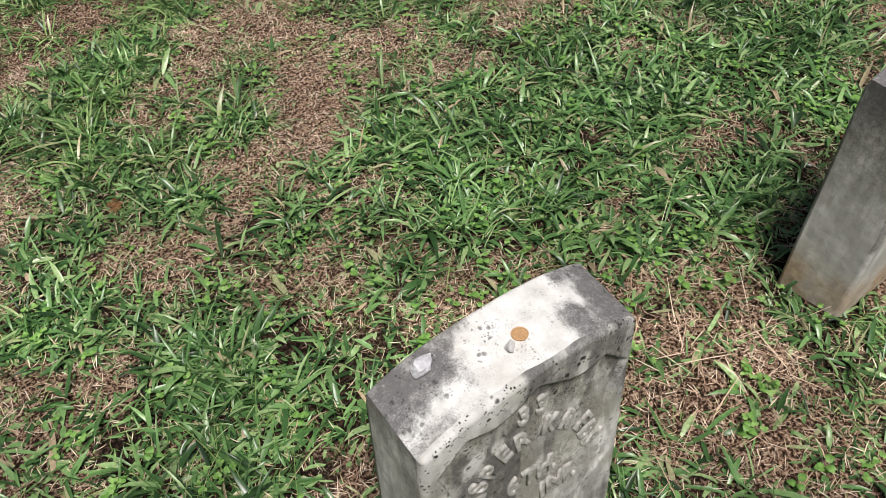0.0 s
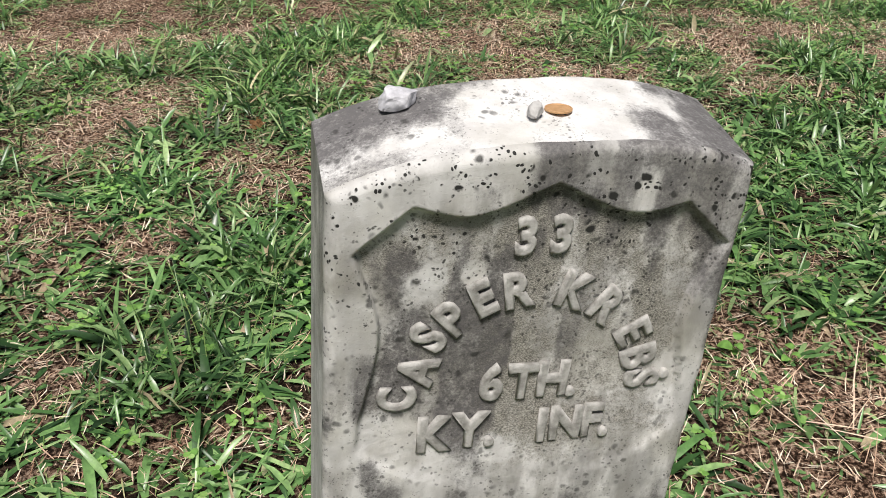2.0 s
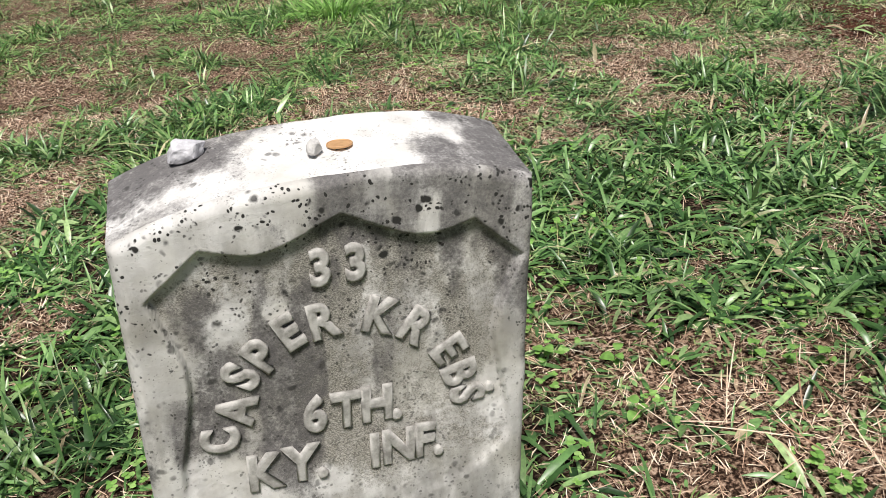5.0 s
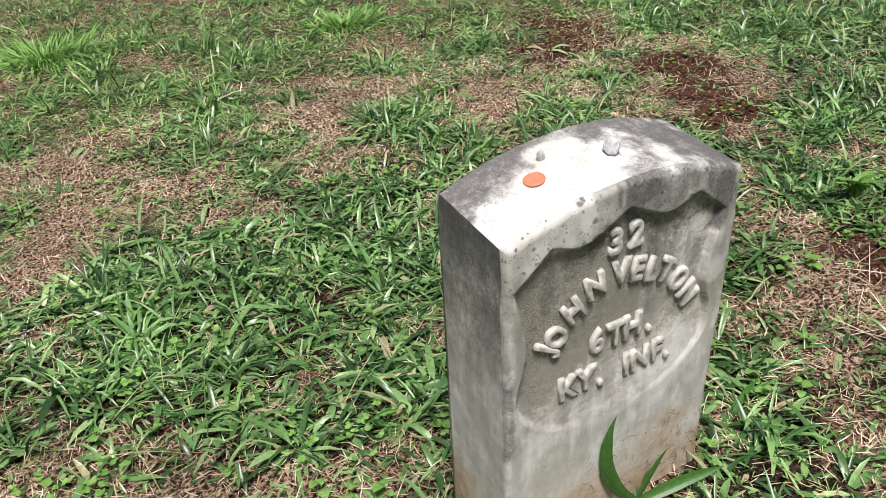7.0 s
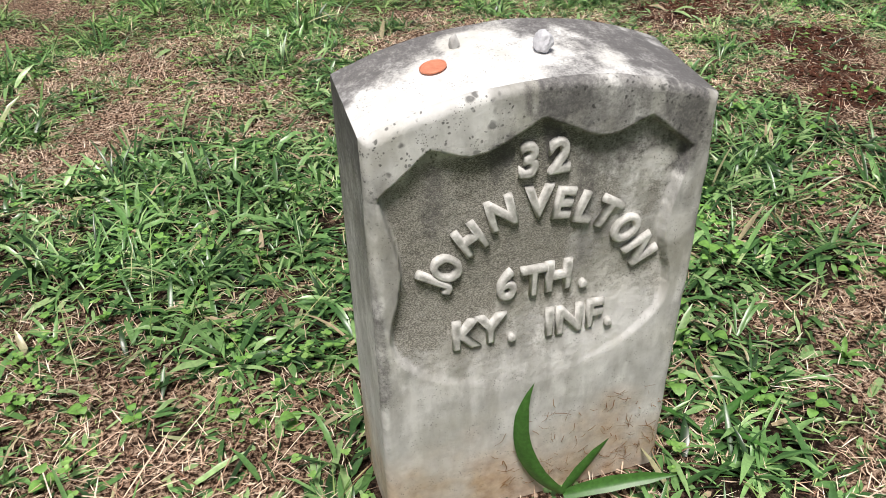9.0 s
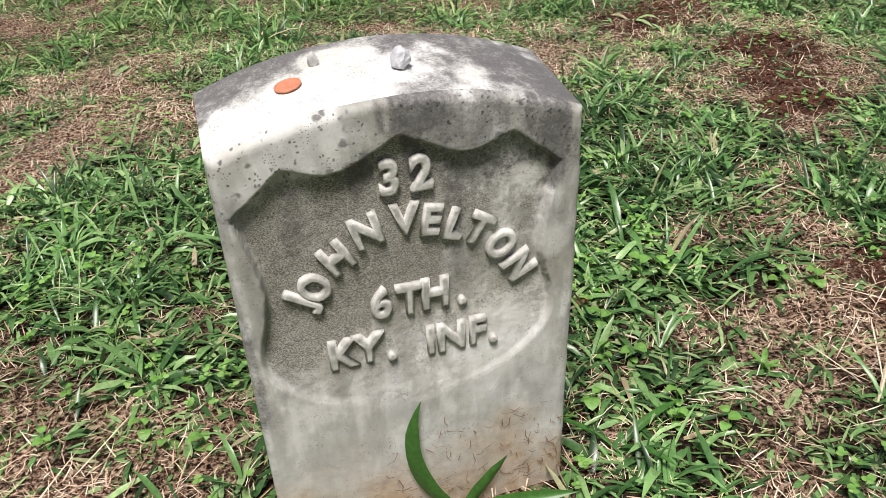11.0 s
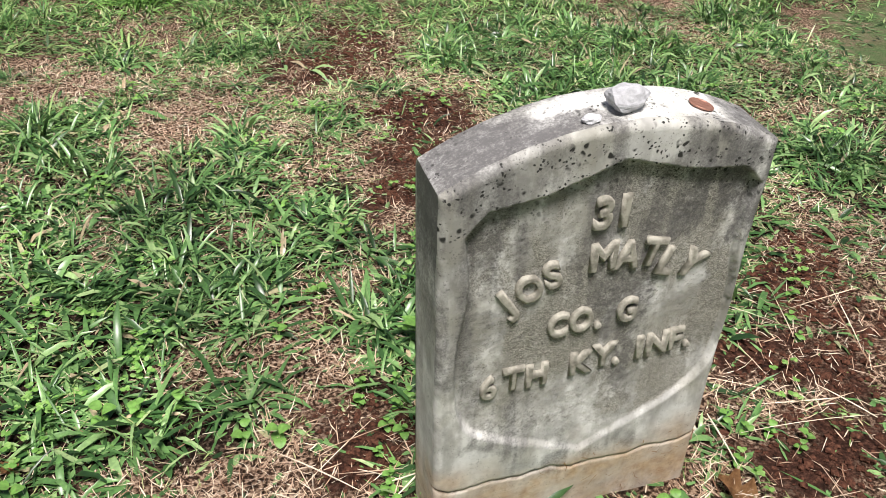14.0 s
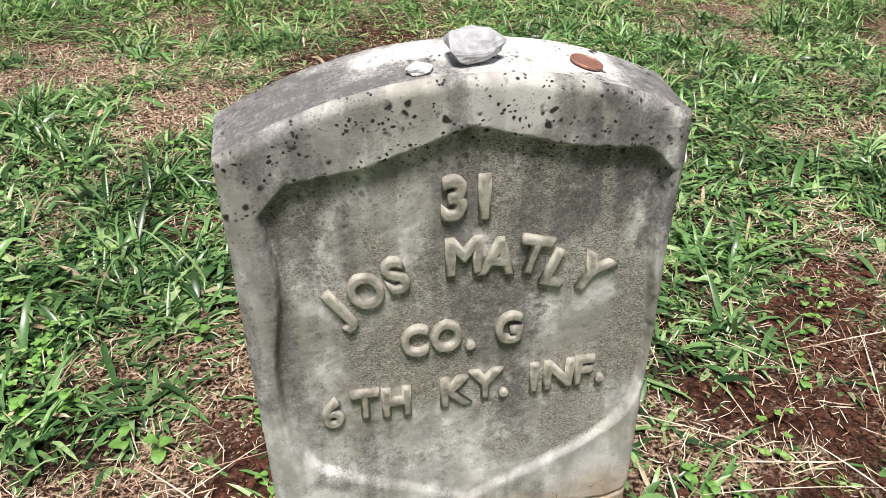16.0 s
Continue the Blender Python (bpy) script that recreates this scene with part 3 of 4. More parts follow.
def stone_pose(origin, xd, up):
    x, u = Vector(xd).normalized(), Vector(up).normalized()
    y = u.cross(x).normalized()
    m = Matrix((x, y, x.cross(y))).transposed().to_4x4()
    m.translation = origin
    return m


STONE_33 = dict(
    width=0.384, thick=0.133, shoulder=0.523, rise=0.031, lean=0.024, seed=100, base_pale=0.0, specks=0.6,
    floor=0.5, skew=0, relief=0.007, pale=0.24, spots=1, depth=0.0095, fade=0.08, crack=0,
    splash=0.06, grime=0.75, crust=0.98, side=0.45, ear=(0.061, 0.458), horn=(0.187, 0.5), hollow=0.491, point=0.52,
    mid=0.517, waist=(0.126, 0.376), hip=(0.080, 0.271), belly=(0.109, 0.234), keel=(0.267, 0.2), foot=0.178, patches=[(0.75, 0.45, 0.08, 0.4), (0.451, 0.539, 0.06, 0.7), (0.615, 0.545, 0.11, 0.65), (0.777, 0.534, 0.11, 0.65), (0.946, 0.496, 0.12, 0.55), (0.047, 0.506, 0.06, 0.45)], clean=[(0.1, 0.5, 0.12), (0.38, 0.545, 0.09), (0.05, 0.38, 0.09), (0.05, 0.25, 0.09), (0.95, 0.3, 0.08), (0.3, 0.2, 0.12), (0.197, 0.256, 0.1), (0.232, 0.423, 0.06), (0.345, 0.429, 0.04), (0.933, 0.314, 0.07), (0.45, 0.236, 0.06), (0.255, 0.539, 0.14)],
    top_dark=[(0.04, 0.8, 0.26, 0.5, 0.95), (0.3, 1.0, 0.2, 0.2, 0.7), (0.97, 0.5, 0.16, 0.9, 0.9), (0.82, 0.3, 0.13, 0.3, 0.85), (0.1, 0.05, 0.16, 0.25, 0.6)], top_lichen=0.7, arc=(0.197, 0.3), text_lean=0, label='weathered white marble headstone with raised lettering in a sunken shield', flare=-0.008, rear=0.022, arch=2.7,
    letters=LETTER_A,
    text=[
        ('3', 0.177, 0.468, 0.037, 0), ('3', 0.210, 0.469, 0.037, 0), ('C', 0.070, 0.302, 0.037, 1), ('A', 0.088, 0.333, 0.037, 1), ('S', 0.096, 0.368, 0.037, 1), ('P', 0.117, 0.387, 0.037, 1),
        ('E', 0.144, 0.407, 0.037, 1), ('R', 0.178, 0.414, 0.037, 1), ('K', 0.233, 0.410, 0.037, 1), ('R', 0.268, 0.392, 0.037, 1), ('E', 0.300, 0.361, 0.037, 1), ('B', 0.311, 0.331, 0.037, 1),
        ('S', 0.319, 0.306, 0.037, 1), ('6', 0.162, 0.313, 0.040, 0), ('T', 0.193, 0.312, 0.040, 0), ('H', 0.224, 0.313, 0.040, 0), ('K', 0.110, 0.259, 0.041, 0), ('Y', 0.144, 0.261, 0.041, 0),
        ('I', 0.219, 0.259, 0.040, 0), ('N', 0.244, 0.260, 0.040, 0), ('F', 0.272, 0.261, 0.040, 0), ('.', 0.244, 0.296, 0.040, 0), ('.', 0.165, 0.245, 0.040, 0), ('.', 0.286, 0.245, 0.040, 0),
        ('.', 0.343, 0.309, 0.040, 0)],
    pose=stone_pose((-1.108, -0.0218, 0.0007), (1, 0.0175, -0.07), (0.07, 0.053, 1)))
STONE_32 = dict(
    width=0.367, thick=0.152, shoulder=0.541, rise=0.038, lean=-0.008, seed=200, base_pale=0.55, specks=0.08,
    floor=0.62, skew=0, relief=0.0095, pale=0.2, spots=0.55, depth=0.012, fade=0.03, crack=0,
    splash=0.1, grime=0.55, crust=0.7, side=0.6, ear=(0.033, 0.484), horn=(0.172, 0.527), hollow=0.513, point=0.542,
    mid=0.484, waist=(0.082, 0.391), hip=(0.044, 0.311), belly=(0.075, 0.268), keel=(0.21, 0.227), foot=0.194, patches=[(0.499, 0.57, 0.1, 0.75), (0.599, 0.557, 0.08, 0.6), (0.948, 0.537, 0.13, 0.75), (0.776, 0.564, 0.06, 0.4)], clean=[(0.738, 0.252, 0.17), (0.076, 0.546, 0.15), (0.837, 0.47, 0.05), (0.926, 0.386, 0.05), (0.239, 0.552, 0.1)],
    top_dark=[(0.97, 0.45, 0.28, 1.1, 0.94), (0.7, 0.95, 0.3, 0.3, 0.85), (0.1, 0.97, 0.3, 0.42, 0.9), (0.56, 0.03, 0.1, 0.3, 0.7), (0.35, 1.0, 0.25, 0.22, 0.8)], top_lichen=0.25, arc=(0.178, 0.29), text_lean=0, label='white marble headstone with raised lettering and grass at its foot', flare=0.004, rear=0.008, arch=2.1,
    letters=LETTER_B,
    text=[
        ('3', 0.166, 0.495, 0.039, 0), ('2', 0.199, 0.495, 0.039, 0), ('J', 0.066, 0.367, 0.036, 1), ('O', 0.080, 0.383, 0.036, 1), ('H', 0.106, 0.414, 0.036, 1), ('N', 0.139, 0.439, 0.036, 1),
        ('V', 0.179, 0.445, 0.036, 1), ('E', 0.207, 0.438, 0.036, 1), ('L', 0.233, 0.427, 0.036, 1), ('T', 0.257, 0.416, 0.036, 1), ('O', 0.282, 0.391, 0.036, 1), ('N', 0.303, 0.359, 0.036, 1),
        ('6', 0.147, 0.346, 0.039, 0), ('T', 0.178, 0.344, 0.039, 0), ('H', 0.207, 0.345, 0.039, 0), ('K', 0.101, 0.291, 0.038, 0), ('Y', 0.128, 0.292, 0.038, 0), ('I', 0.198, 0.284, 0.038, 0),
        ('N', 0.222, 0.283, 0.038, 0), ('F', 0.253, 0.284, 0.038, 0), ('.', 0.237, 0.327, 0.038, 0), ('.', 0.153, 0.274, 0.038, 0), ('.', 0.271, 0.267, 0.038, 0)],
    pose=stone_pose((-0.003, 0.0264, 0.0), (1, 0.0496, 0.0), (0, -0.0742, 1)))
STONE_31 = dict(
    width=0.398, thick=0.09, shoulder=0.606, rise=0.052, lean=0, seed=300, base_pale=0.4, specks=0.15,
    floor=0.52, skew=0, relief=0.009, pale=0.12, spots=1, depth=0.011, fade=0.35, crack=0.118,
    splash=0.125, grime=0.6, crust=0.6, side=0.55, ear=(0.072, 0.552), horn=(0.132, 0.578), hollow=0.588, point=0.615,
    mid=0.522, waist=(0.088, 0.473), hip=(0.057, 0.364), belly=(0.079, 0.26), keel=(0.19, 0.207), foot=0.137, patches=[(0.902, 0.61, 0.17, 0.72), (0.759, 0.607, 0.07, 0.5), (0.105, 0.586, 0.07, 0.7), (0.045, 0.339, 0.06, 0.5), (0.327, 0.61, 0.06, 0.4)], clean=[(0.829, 0.416, 0.06), (0.117, 0.15, 0.1), (0.863, 0.157, 0.08), (0.596, 0.637, 0.09), (0.157, 0.441, 0.05)],
    top_dark=[(0.35, 0.2, 0.15, 0.3, 0.8), (0.12, 0.5, 0.22, 0.6, 0.9), (0.06, 0.3, 0.2, 0.6, 0.85), (0.22, 0.12, 0.24, 0.3, 0.92), (0.97, 0.6, 0.16, 0.9, 0.85), (0.3, 0.95, 0.3, 0.25, 0.7), (0.8, 0.05, 0.1, 0.3, 0.6)], top_lichen=1.0, arc=(0.204, 0.238), text_lean=0, label='grey lichen-spotted marble headstone, cracked at its soil-stained base', flare=0.012, rear=0.0, arch=2.1,
    letters=LETTER_C,
    text=[
        ('3', 0.193, 0.544, 0.044, 0), ('1', 0.220, 0.542, 0.044, 0), ('J', 0.085, 0.433, 0.040, 1), ('O', 0.111, 0.454, 0.040, 1), ('S', 0.139, 0.468, 0.040, 1), ('M', 0.202, 0.481, 0.040, 1),
        ('A', 0.234, 0.476, 0.040, 1), ('T', 0.267, 0.473, 0.040, 1), ('L', 0.292, 0.453, 0.040, 1), ('Y', 0.325, 0.443, 0.040, 1), ('C', 0.154, 0.385, 0.038, 0), ('O', 0.185, 0.386, 0.038, 0),
        ('G', 0.247, 0.386, 0.038, 0), ('6', 0.068, 0.302, 0.038, 0), ('T', 0.101, 0.309, 0.038, 0), ('H', 0.133, 0.306, 0.038, 0), ('K', 0.195, 0.309, 0.038, 0), ('Y', 0.225, 0.314, 0.038, 0),
        ('I', 0.277, 0.312, 0.038, 0), ('N', 0.303, 0.312, 0.038, 0), ('F', 0.330, 0.313, 0.038, 0), ('.', 0.209, 0.370, 0.038, 0), ('.', 0.245, 0.296, 0.038, 0), ('.', 0.349, 0.297, 0.038, 0)],
    pose=stone_pose((1.121, 0.0616, 0.0), (1, -0.042, 0.048), (-0.048, -0.0865, 1)))
for _s in (STONE_33, STONE_32, STONE_31):
    build_headstone(_s)


# ---- offerings on the headstones ----
def on_top(s, x, y, lift=0.0):
    slope = math.degrees(math.atan2(float(top_z(s, x + 0.004) - top_z(s, x - 0.004)), 0.008))
    return s["pose"] @ pose(x, y, float(top_z(s, x)) + s["rear"] * y / s["thick"] + lift, 0, -slope, 0)


def coin(s, x, y, radius, mat, label, spin):
    bm = bmesh.new()
    profile = [(0.0, 0.0016), (0.55, 0.0017), (0.82, 0.0015), (0.87, 0.0015), (0.9, 0.0021), (0.97, 0.0021), (1.0, 0.0017), (1.0, 0.0003), (0.97, 0.0)]
    seg = 48
    rings = [[bm.verts.new((r * radius * math.cos(2 * math.pi * k / seg), r * radius * math.sin(2 * math.pi * k / seg), z + (0.0004 * noise.noise((r * 5, k * 0.4, 0)) if r < 0.8 else 0))) for k in range(seg)] for r, z in profile[1:]]
    c = bm.verts.new((0, 0, profile[0][1]))
    for k in range(seg):
        bm.faces.new((c, rings[0][k], rings[0][(k + 1) % seg]))
        for a, b in zip(rings, rings[1:]):
            bm.faces.new((a[k], b[k], b[(k + 1) % seg], a[(k + 1) % seg]))
    bm.faces.new(list(reversed(rings[-1])))
    me = bpy.data.meshes.new("coin")
    bm.to_mesh(me)
    bm.free()
    me.materials.append(mat)
    ob = tagged(new("coin", me), label, "coin", "coins left on the stones")
    ob.matrix_world = on_top(s, x, y, 0.0008) @ pose(0, 0, 0, 0, 0, spin)


def rock(s, x, y, size, seed, mat, label, spin, name="pebble"):
    rnd = random.Random(seed)
    bm = bmesh.new()
    for _ in range(26):
        v = Vector((rnd.gauss(0, 1), rnd.gauss(0, 1), rnd.gauss(0, 1))).normalized() * rnd.uniform(0.85, 1.0)
        bm.verts.new(v)
    bmesh.ops.convex_hull(bm, input=bm.verts)
    loose = [v for v in bm.verts if not v.link_faces]
    bmesh.ops.delete(bm, geom=loose, context="VERTS")
    bmesh.ops.subdivide_edges(bm, edges=bm.edges, cuts=3, use_grid_fill=True)
    bmesh.ops.smooth_vert(bm, verts=bm.verts, factor=0.35, use_axis_x=True, use_axis_y=True, use_axis_z=True)
    for v in bm.verts:
        v.co *= 1 + 0.12 * noise.noise(v.co * 2.5 + Vector((seed, 0, 0))) + 0.05 * noise.noise(v.co * 7 + Vector((seed, 5, 0)))
        v.co = Vector((v.co.x * size[0], v.co.y * size[1], v.co.z * size[2]))
    low = min(v.co.z for v in bm.verts)
    for v in bm.verts:
        v.co.z = max(v.co.z - low - 0.12 * size[2], 0.0)
    me = bpy.data.meshes.new(name)
    bm.to_mesh(me)
    bm.free()
    me.materials.append(mat)
    ob = tagged(new(name, me), label, "pebble" if name == "pebble" else "rock", "stones left on the headstones")
    ob.matrix_world = on_top(s, x, y, -0.0005) @ pose(0, 0, 0, 0, 0, spin)


rock(STONE_33, 0.074, 0.098, (0.022, 0.015, 0.0135), 3, PALE_ROCK, "pale grey jagged pebble on the headstone's top edge", 10)
rock(STONE_33, 0.186, 0.049, (0.010, 0.008, 0.010), 7, DULL_ROCK, "small dull grey rounded pebble beside a coin", 40)
coin(STONE_33, 0.211, 0.060, 0.0125, GOLD_COPPER, "tarnished golden-brown copper coin on the headstone top", 20)
coin(STONE_32, 0.089, 0.072, 0.0135, RED_COPPER, "bright orange-red copper coin lying on the headstone", 75)
rock(STONE_32, 0.119, 0.1, (0.0065, 0.005, 0.011), 12, DULL_ROCK, "tiny pointed grey pebble standing on the headstone", 0)
rock(STONE_32, 0.197, 0.063, (0.012, 0.012, 0.013), 15, PALE_ROCK, "pale whitish-grey blocky pebble on the headstone", 25)
rock(STONE_31, 0.210, 0.034, (0.033, 0.022, 0.0155), 22, GREY_ROCK, "flat grey rock with a chipped edge on the headstone", 15, "rock")
rock(STONE_31, 0.168, 0.02, (0.013, 0.009, 0.006), 26, PALE_ROCK, "small flat pale grey pebble on the headstone", -10)
coin(STONE_31, 0.312, 0.04, 0.0145, BROWN_COPPER, "dull brown copper coin on the headstone's shoulder", 130)


# ---- grass, straw and weeds ----
def scatter(n, x0, x1, y0, y1, rng, keep):
    x, y = rng.uniform(x0, x1, n), rng.uniform(y0, y1, n)
    ok = rng.uniform(0, 1, n) < keep(x, y)
    for s in (STONE_33, STONE_32, STONE_31):
        o, xd = s["pose"].translation, s["pose"].col[0]
        lx, ly = (x - o.x) * xd.x + (y - o.y) * xd.y, -(x - o.x) * xd.y + (y - o.y) * xd.x
        ok &= ~((lx > -0.012) & (lx < s["width"] + 0.012) & (ly > -0.012) & (ly < s["thick"] + 0.012))
    return x[ok], y[ok]


def blade_mesh(name, x, y, z, yaw, lift, droop, length, width, mat, segs=3, fold=True, rng=None):
    """Curved, tapering blades, one island each. lift: first angle above the ground; droop: how far it bends over."""
    n = len(x)
    cols = 3 if fold else 2
    prof = np.interp(np.linspace(0, 1, segs + 1), [0, 0.15, 0.45, 0.8, 1], [0.5, 0.85, 1.0, 0.62, 0.04])
    px, pz = np.zeros(n), np.zeros(n)
    pts = np.zeros((n, segs + 1, cols, 3), np.float32)
    roll = (rng.normal(0, 0.45, n) if rng is not None else np.zeros(n))
    for k in range(segs + 1):
        a = lift - droop * k / segs
        side = width * prof[k] / 2
        ox, oy = -np.sin(yaw), np.cos(yaw)
        r = roll * (0.3 + 0.7 * k / segs)
        for c in range(cols):
            e = (c / (cols - 1)) * 2 - 1
            up = (abs(e) * 0.3 * side if fold else 0) + e * side * np.sin(r)
            pts[:, k, c, 0] = x + px * np.cos(yaw) + e * side * np.cos(r) * ox - up * np.sin(a) * np.cos(yaw)
            pts[:, k, c, 1] = y + px * np.sin(yaw) + e * side * np.cos(r) * oy - up * np.sin(a) * np.sin(yaw)
            pts[:, k, c, 2] = z + pz + up * np.cos(a)
        step = length / segs
        mid = lift - droop * (k + 0.5) / segs
        px, pz = px + step * np.cos(mid), pz + step * np.sin(mid)
    floor_z = ground_z(pts[..., 0], pts[..., 1]) + 0.002
    pts[..., 2] = np.maximum(pts[..., 2], floor_z)
    per = (segs + 1) * cols
    q = []
    for k in range(segs):
        for c in range(cols - 1):
            i = k * cols + c
            q.append((i, i + cols, i + cols + 1, i + 1))
    q = np.array(q)
    faces = (np.arange(n)[:, None, None] * per + q[None]).reshape(-1, 4)
    return mesh_from(name, pts.reshape(-1, 3), faces, mat)


def tufts(seed, box, tuft_count, per_tuft, length, width, keep, name, label, mat, segs, fold, lift=(0.15, 1.1), spread=0.02):
    rng = np.random.default_rng(seed)
    tx, ty = scatter(tuft_count, *box, rng, keep)
    cnt = rng.integers(per_tuft[0], per_tuft[1] + 1, len(tx))
    vigor = rng.uniform(0.6, 1.2, len(tx)) * (0.5 + 0.45 * cover(tx, ty) + 0.25 * clump(tx, ty))
    x, y, v = np.repeat(tx, cnt), np.repeat(ty, cnt), np.repeat(vigor, cnt)
    n = len(x)
    yaw = rng.uniform(0, 2 * math.pi, n)
    r = np.abs(rng.normal(0, spread, n))
    x, y = x + r * np.cos(yaw), y + r * np.sin(yaw)
    ll = rng.uniform(*length, n) * v
    me = blade_mesh(name, x, y, ground_z(x, y) - 0.004, yaw, rng.uniform(*lift, n), rng.uniform(0.4, 2.5, n), ll, (width[0] + (width[1] - width[0]) * rng.uniform(0, 1, n) ** 1.6) * (0.7 + 0.4 * v), mat, segs, fold, rng=rng)
    return tagged(new(name, me), label, "grass", kind="stuff")


NEAR = (-2.3, 3.3, -0.5, 2.3)
FAR = (-4.0, 5.8, 2.3, 7.0)
tufts(1, NEAR, 21000, (3, 7), (0.03, 0.095), (0.004, 0.014), lambda x, y: cover(x, y) ** 1.3 * (0.25 + 0.75 * clump(x, y)), "crabgrass", "broad-bladed green crabgrass in patches over thatch", GREEN, 3, True, (0.15, 1.3), 0.03)
tufts(12, NEAR, 1500, (2, 4), (0.06, 0.13), (0.009, 0.018), lambda x, y: (0.22 + 0.4 * cover(x, y)) * (1 - 0.7 * smooth(1.0, 2.0, y)), "coarse_crabgrass", "scattered long broad blades of coarse green crabgrass", GREEN, 4, True, (0.2, 1.05), 0.012)
tufts(15, NEAR, 15000, (3, 6), (0.02, 0.055), (0.005, 0.011), lambda x, y: (0.12 + 0.65 * cover(x, y)) * (1 - 0.6 * blobs(x, y, EARTH, 32)), "broad_crabgrass", "short broad crabgrass leaves lying flat over the thatch", GREEN, 3, True, (0.0, 0.55), 0.035)
tufts(13, NEAR, 6000, (4, 8), (0.055, 0.115), (0.0035, 0.009), lambda x, y: smooth(0.5, 0.9, cover(x, y)) * smooth(0.45, 0.62, fbm(x * 11, y * 11, 28, 3)), "upright_crabgrass", "upright tufts of glossy green crabgrass above the mat", GREEN, 4, True, (0.7, 1.45), 0.016)
tufts(14, (-3.6, 5.2, 1.5, 6.0), 11000, (6, 10), (0.07, 0.15), (0.004, 0.009), lambda x, y: smooth(0.55, 0.9, cover(x, y)) * smooth(0.44, 0.58, fbm(x * 7, y * 7, 38, 3)), "tussocks", "taller tussocks of light green grass farther up the lawn", LAWN, 3, False, (0.6, 1.45), 0.025)
tufts(2, NEAR, 17000, (4, 9), (0.015, 0.045), (0.0015, 0.0035), lambda x, y: (0.2 + 0.35 * cover(x, y) + 0.4 * smooth(0.9, 1.8, y)) * (1 - 0.8 * bare(x, y)) * (1 - 0.9 * blobs(x, y, EARTH, 32)), "fine_grass", "short thin yellow-green lawn grass", FINE, 2, False, (0.3, 1.4), 0.03)
tufts(7, NEAR, 26000, (4, 8), (0.010, 0.035), (0.0010, 0.0022), lambda x, y: 0.9 * bare(x, y) + 0.3 * smooth(0.9, 1.6, y), "dry_stubble", "short tan stubble of dead grass on bare patches", STRAW, 2, False, (0.5, 1.5), 0.03)
tufts(9, FAR, 15000, (4, 7), (0.015, 0.045), (0.002, 0.004), lambda x, y: 0.35 + 0.65 * bare(x, y), "dry_stubble_beyond", "tan stubble of dead grass farther off", STRAW, 2, False, (0.5, 1.5), 0.035)
tufts(3, FAR, 17000, (5, 9), (0.045, 0.11), (0.005, 0.011), lambda x, y: (0.25 + 0.75 * cover(x, y)) * (0.4 + 0.6 * clump(x, y)) * (1 - 0.85 * bare(x, y)), "crabgrass_beyond", "patchy green crabgrass farther up the lawn", LAWN, 2, False)
tufts(11, (-3.2, 4.6, 1.3, 3.9), 15000, (5, 8), (0.03, 0.075), (0.004, 0.009), lambda x, y: smooth(1.3, 2.1, y) * (0.12 + 0.88 * cover(x, y)) * (0.3 + 0.7 * clump(x, y)) * (1 - 0.8 * bare(x, y)), "lighter_crabgrass", "light yellow-green lawn grass in clumps behind the graves", LAWN, 2, False)
tufts(4, FAR, 16000, (4, 7), (0.025, 0.06), (0.003, 0.006), lambda x, y: (0.45 + 0.5 * cover(x, y)) * (1 - 0.8 * bare(x, y)), "fine_grass_beyond", "short yellow-green lawn grass farther off", FINE, 2, False, (0.3, 1.4), 0.03)


def tussock(x, y, blades, spread, length, seed, label):
    rng = np.random.default_rng(seed)
    yaw = rng.uniform(0, 2 * math.pi, blades)
    r = np.abs(rng.normal(0, spread, blades))
    px, py = x + r * np.cos(yaw), y + 0.6 * r * np.sin(yaw)
    me = blade_mesh("grass_tussock", px, py, ground_z(px, py) - 0.004, yaw, rng.uniform(0.5, 1.4, blades), rng.uniform(0.5, 1.9, blades), rng.uniform(0.6, 1.0, blades) * length, rng.uniform(0.004, 0.009, blades), CLOVER, 4, False, rng=rng)
    tagged(new("grass_tussock", me), label, "grass", kind="stuff")


tussock(-0.38, 3.4, 420, 0.2, 0.17, 81, "bright yellow-green grass tussock beyond a bare sandy spot")
tussock(0.88, 2.92, 330, 0.12, 0.12, 82, "small bright yellow-green grass tussock up the lawn")


for _k, _box in enumerate(((-6.0, -2.3, -3.5, 7.0), (3.3, 8.5, -3.5, 2.3), (-2.3, 3.3, -3.5, -0.5), (-6.0, 8.5, 7.0, 11.0))):
    tufts(70 + _k, _box, 2200, (5, 8), (0.04, 0.09), (0.006, 0.012), lambda x, y: 0.3 + 0.7 * cover(x, y), "lawn_grass", "patchy green lawn grass around the graves", GREEN, 2, False)


def straw(seed, box, count, keep, name):
    rng = np.random.default_rng(seed)
    x, y = scatter(count, *box, rng, keep)
    n = len(x)
    me = blade_mesh(name, x, y, ground_z(x, y) + rng.uniform(0.001, 0.012, n), rng.uniform(0, 2 * math.pi, n), rng.normal(0.12, 0.3, n), rng.normal(0.15, 0.9, n),
                    rng.uniform(0.010, 0.042, n), rng.uniform(0.0008, 0.0026, n), STRAW, 2, False, rng=rng)
    tagged(new(name, me), "loose dry straw and dead grass clippings on bare soil", "straw", kind="stuff")


straw(5, NEAR, 160000, lambda x, y: (1.1 - 1.05 * cover(x, y)).clip(0.05, 0.95) * (0.45 + 0.55 * smooth(0.35, 0.6, fbm(x * 19, y * 19, 48, 3))) * (1 - 0.72 * blobs(x, y, EARTH, 32)), "dry_straw")
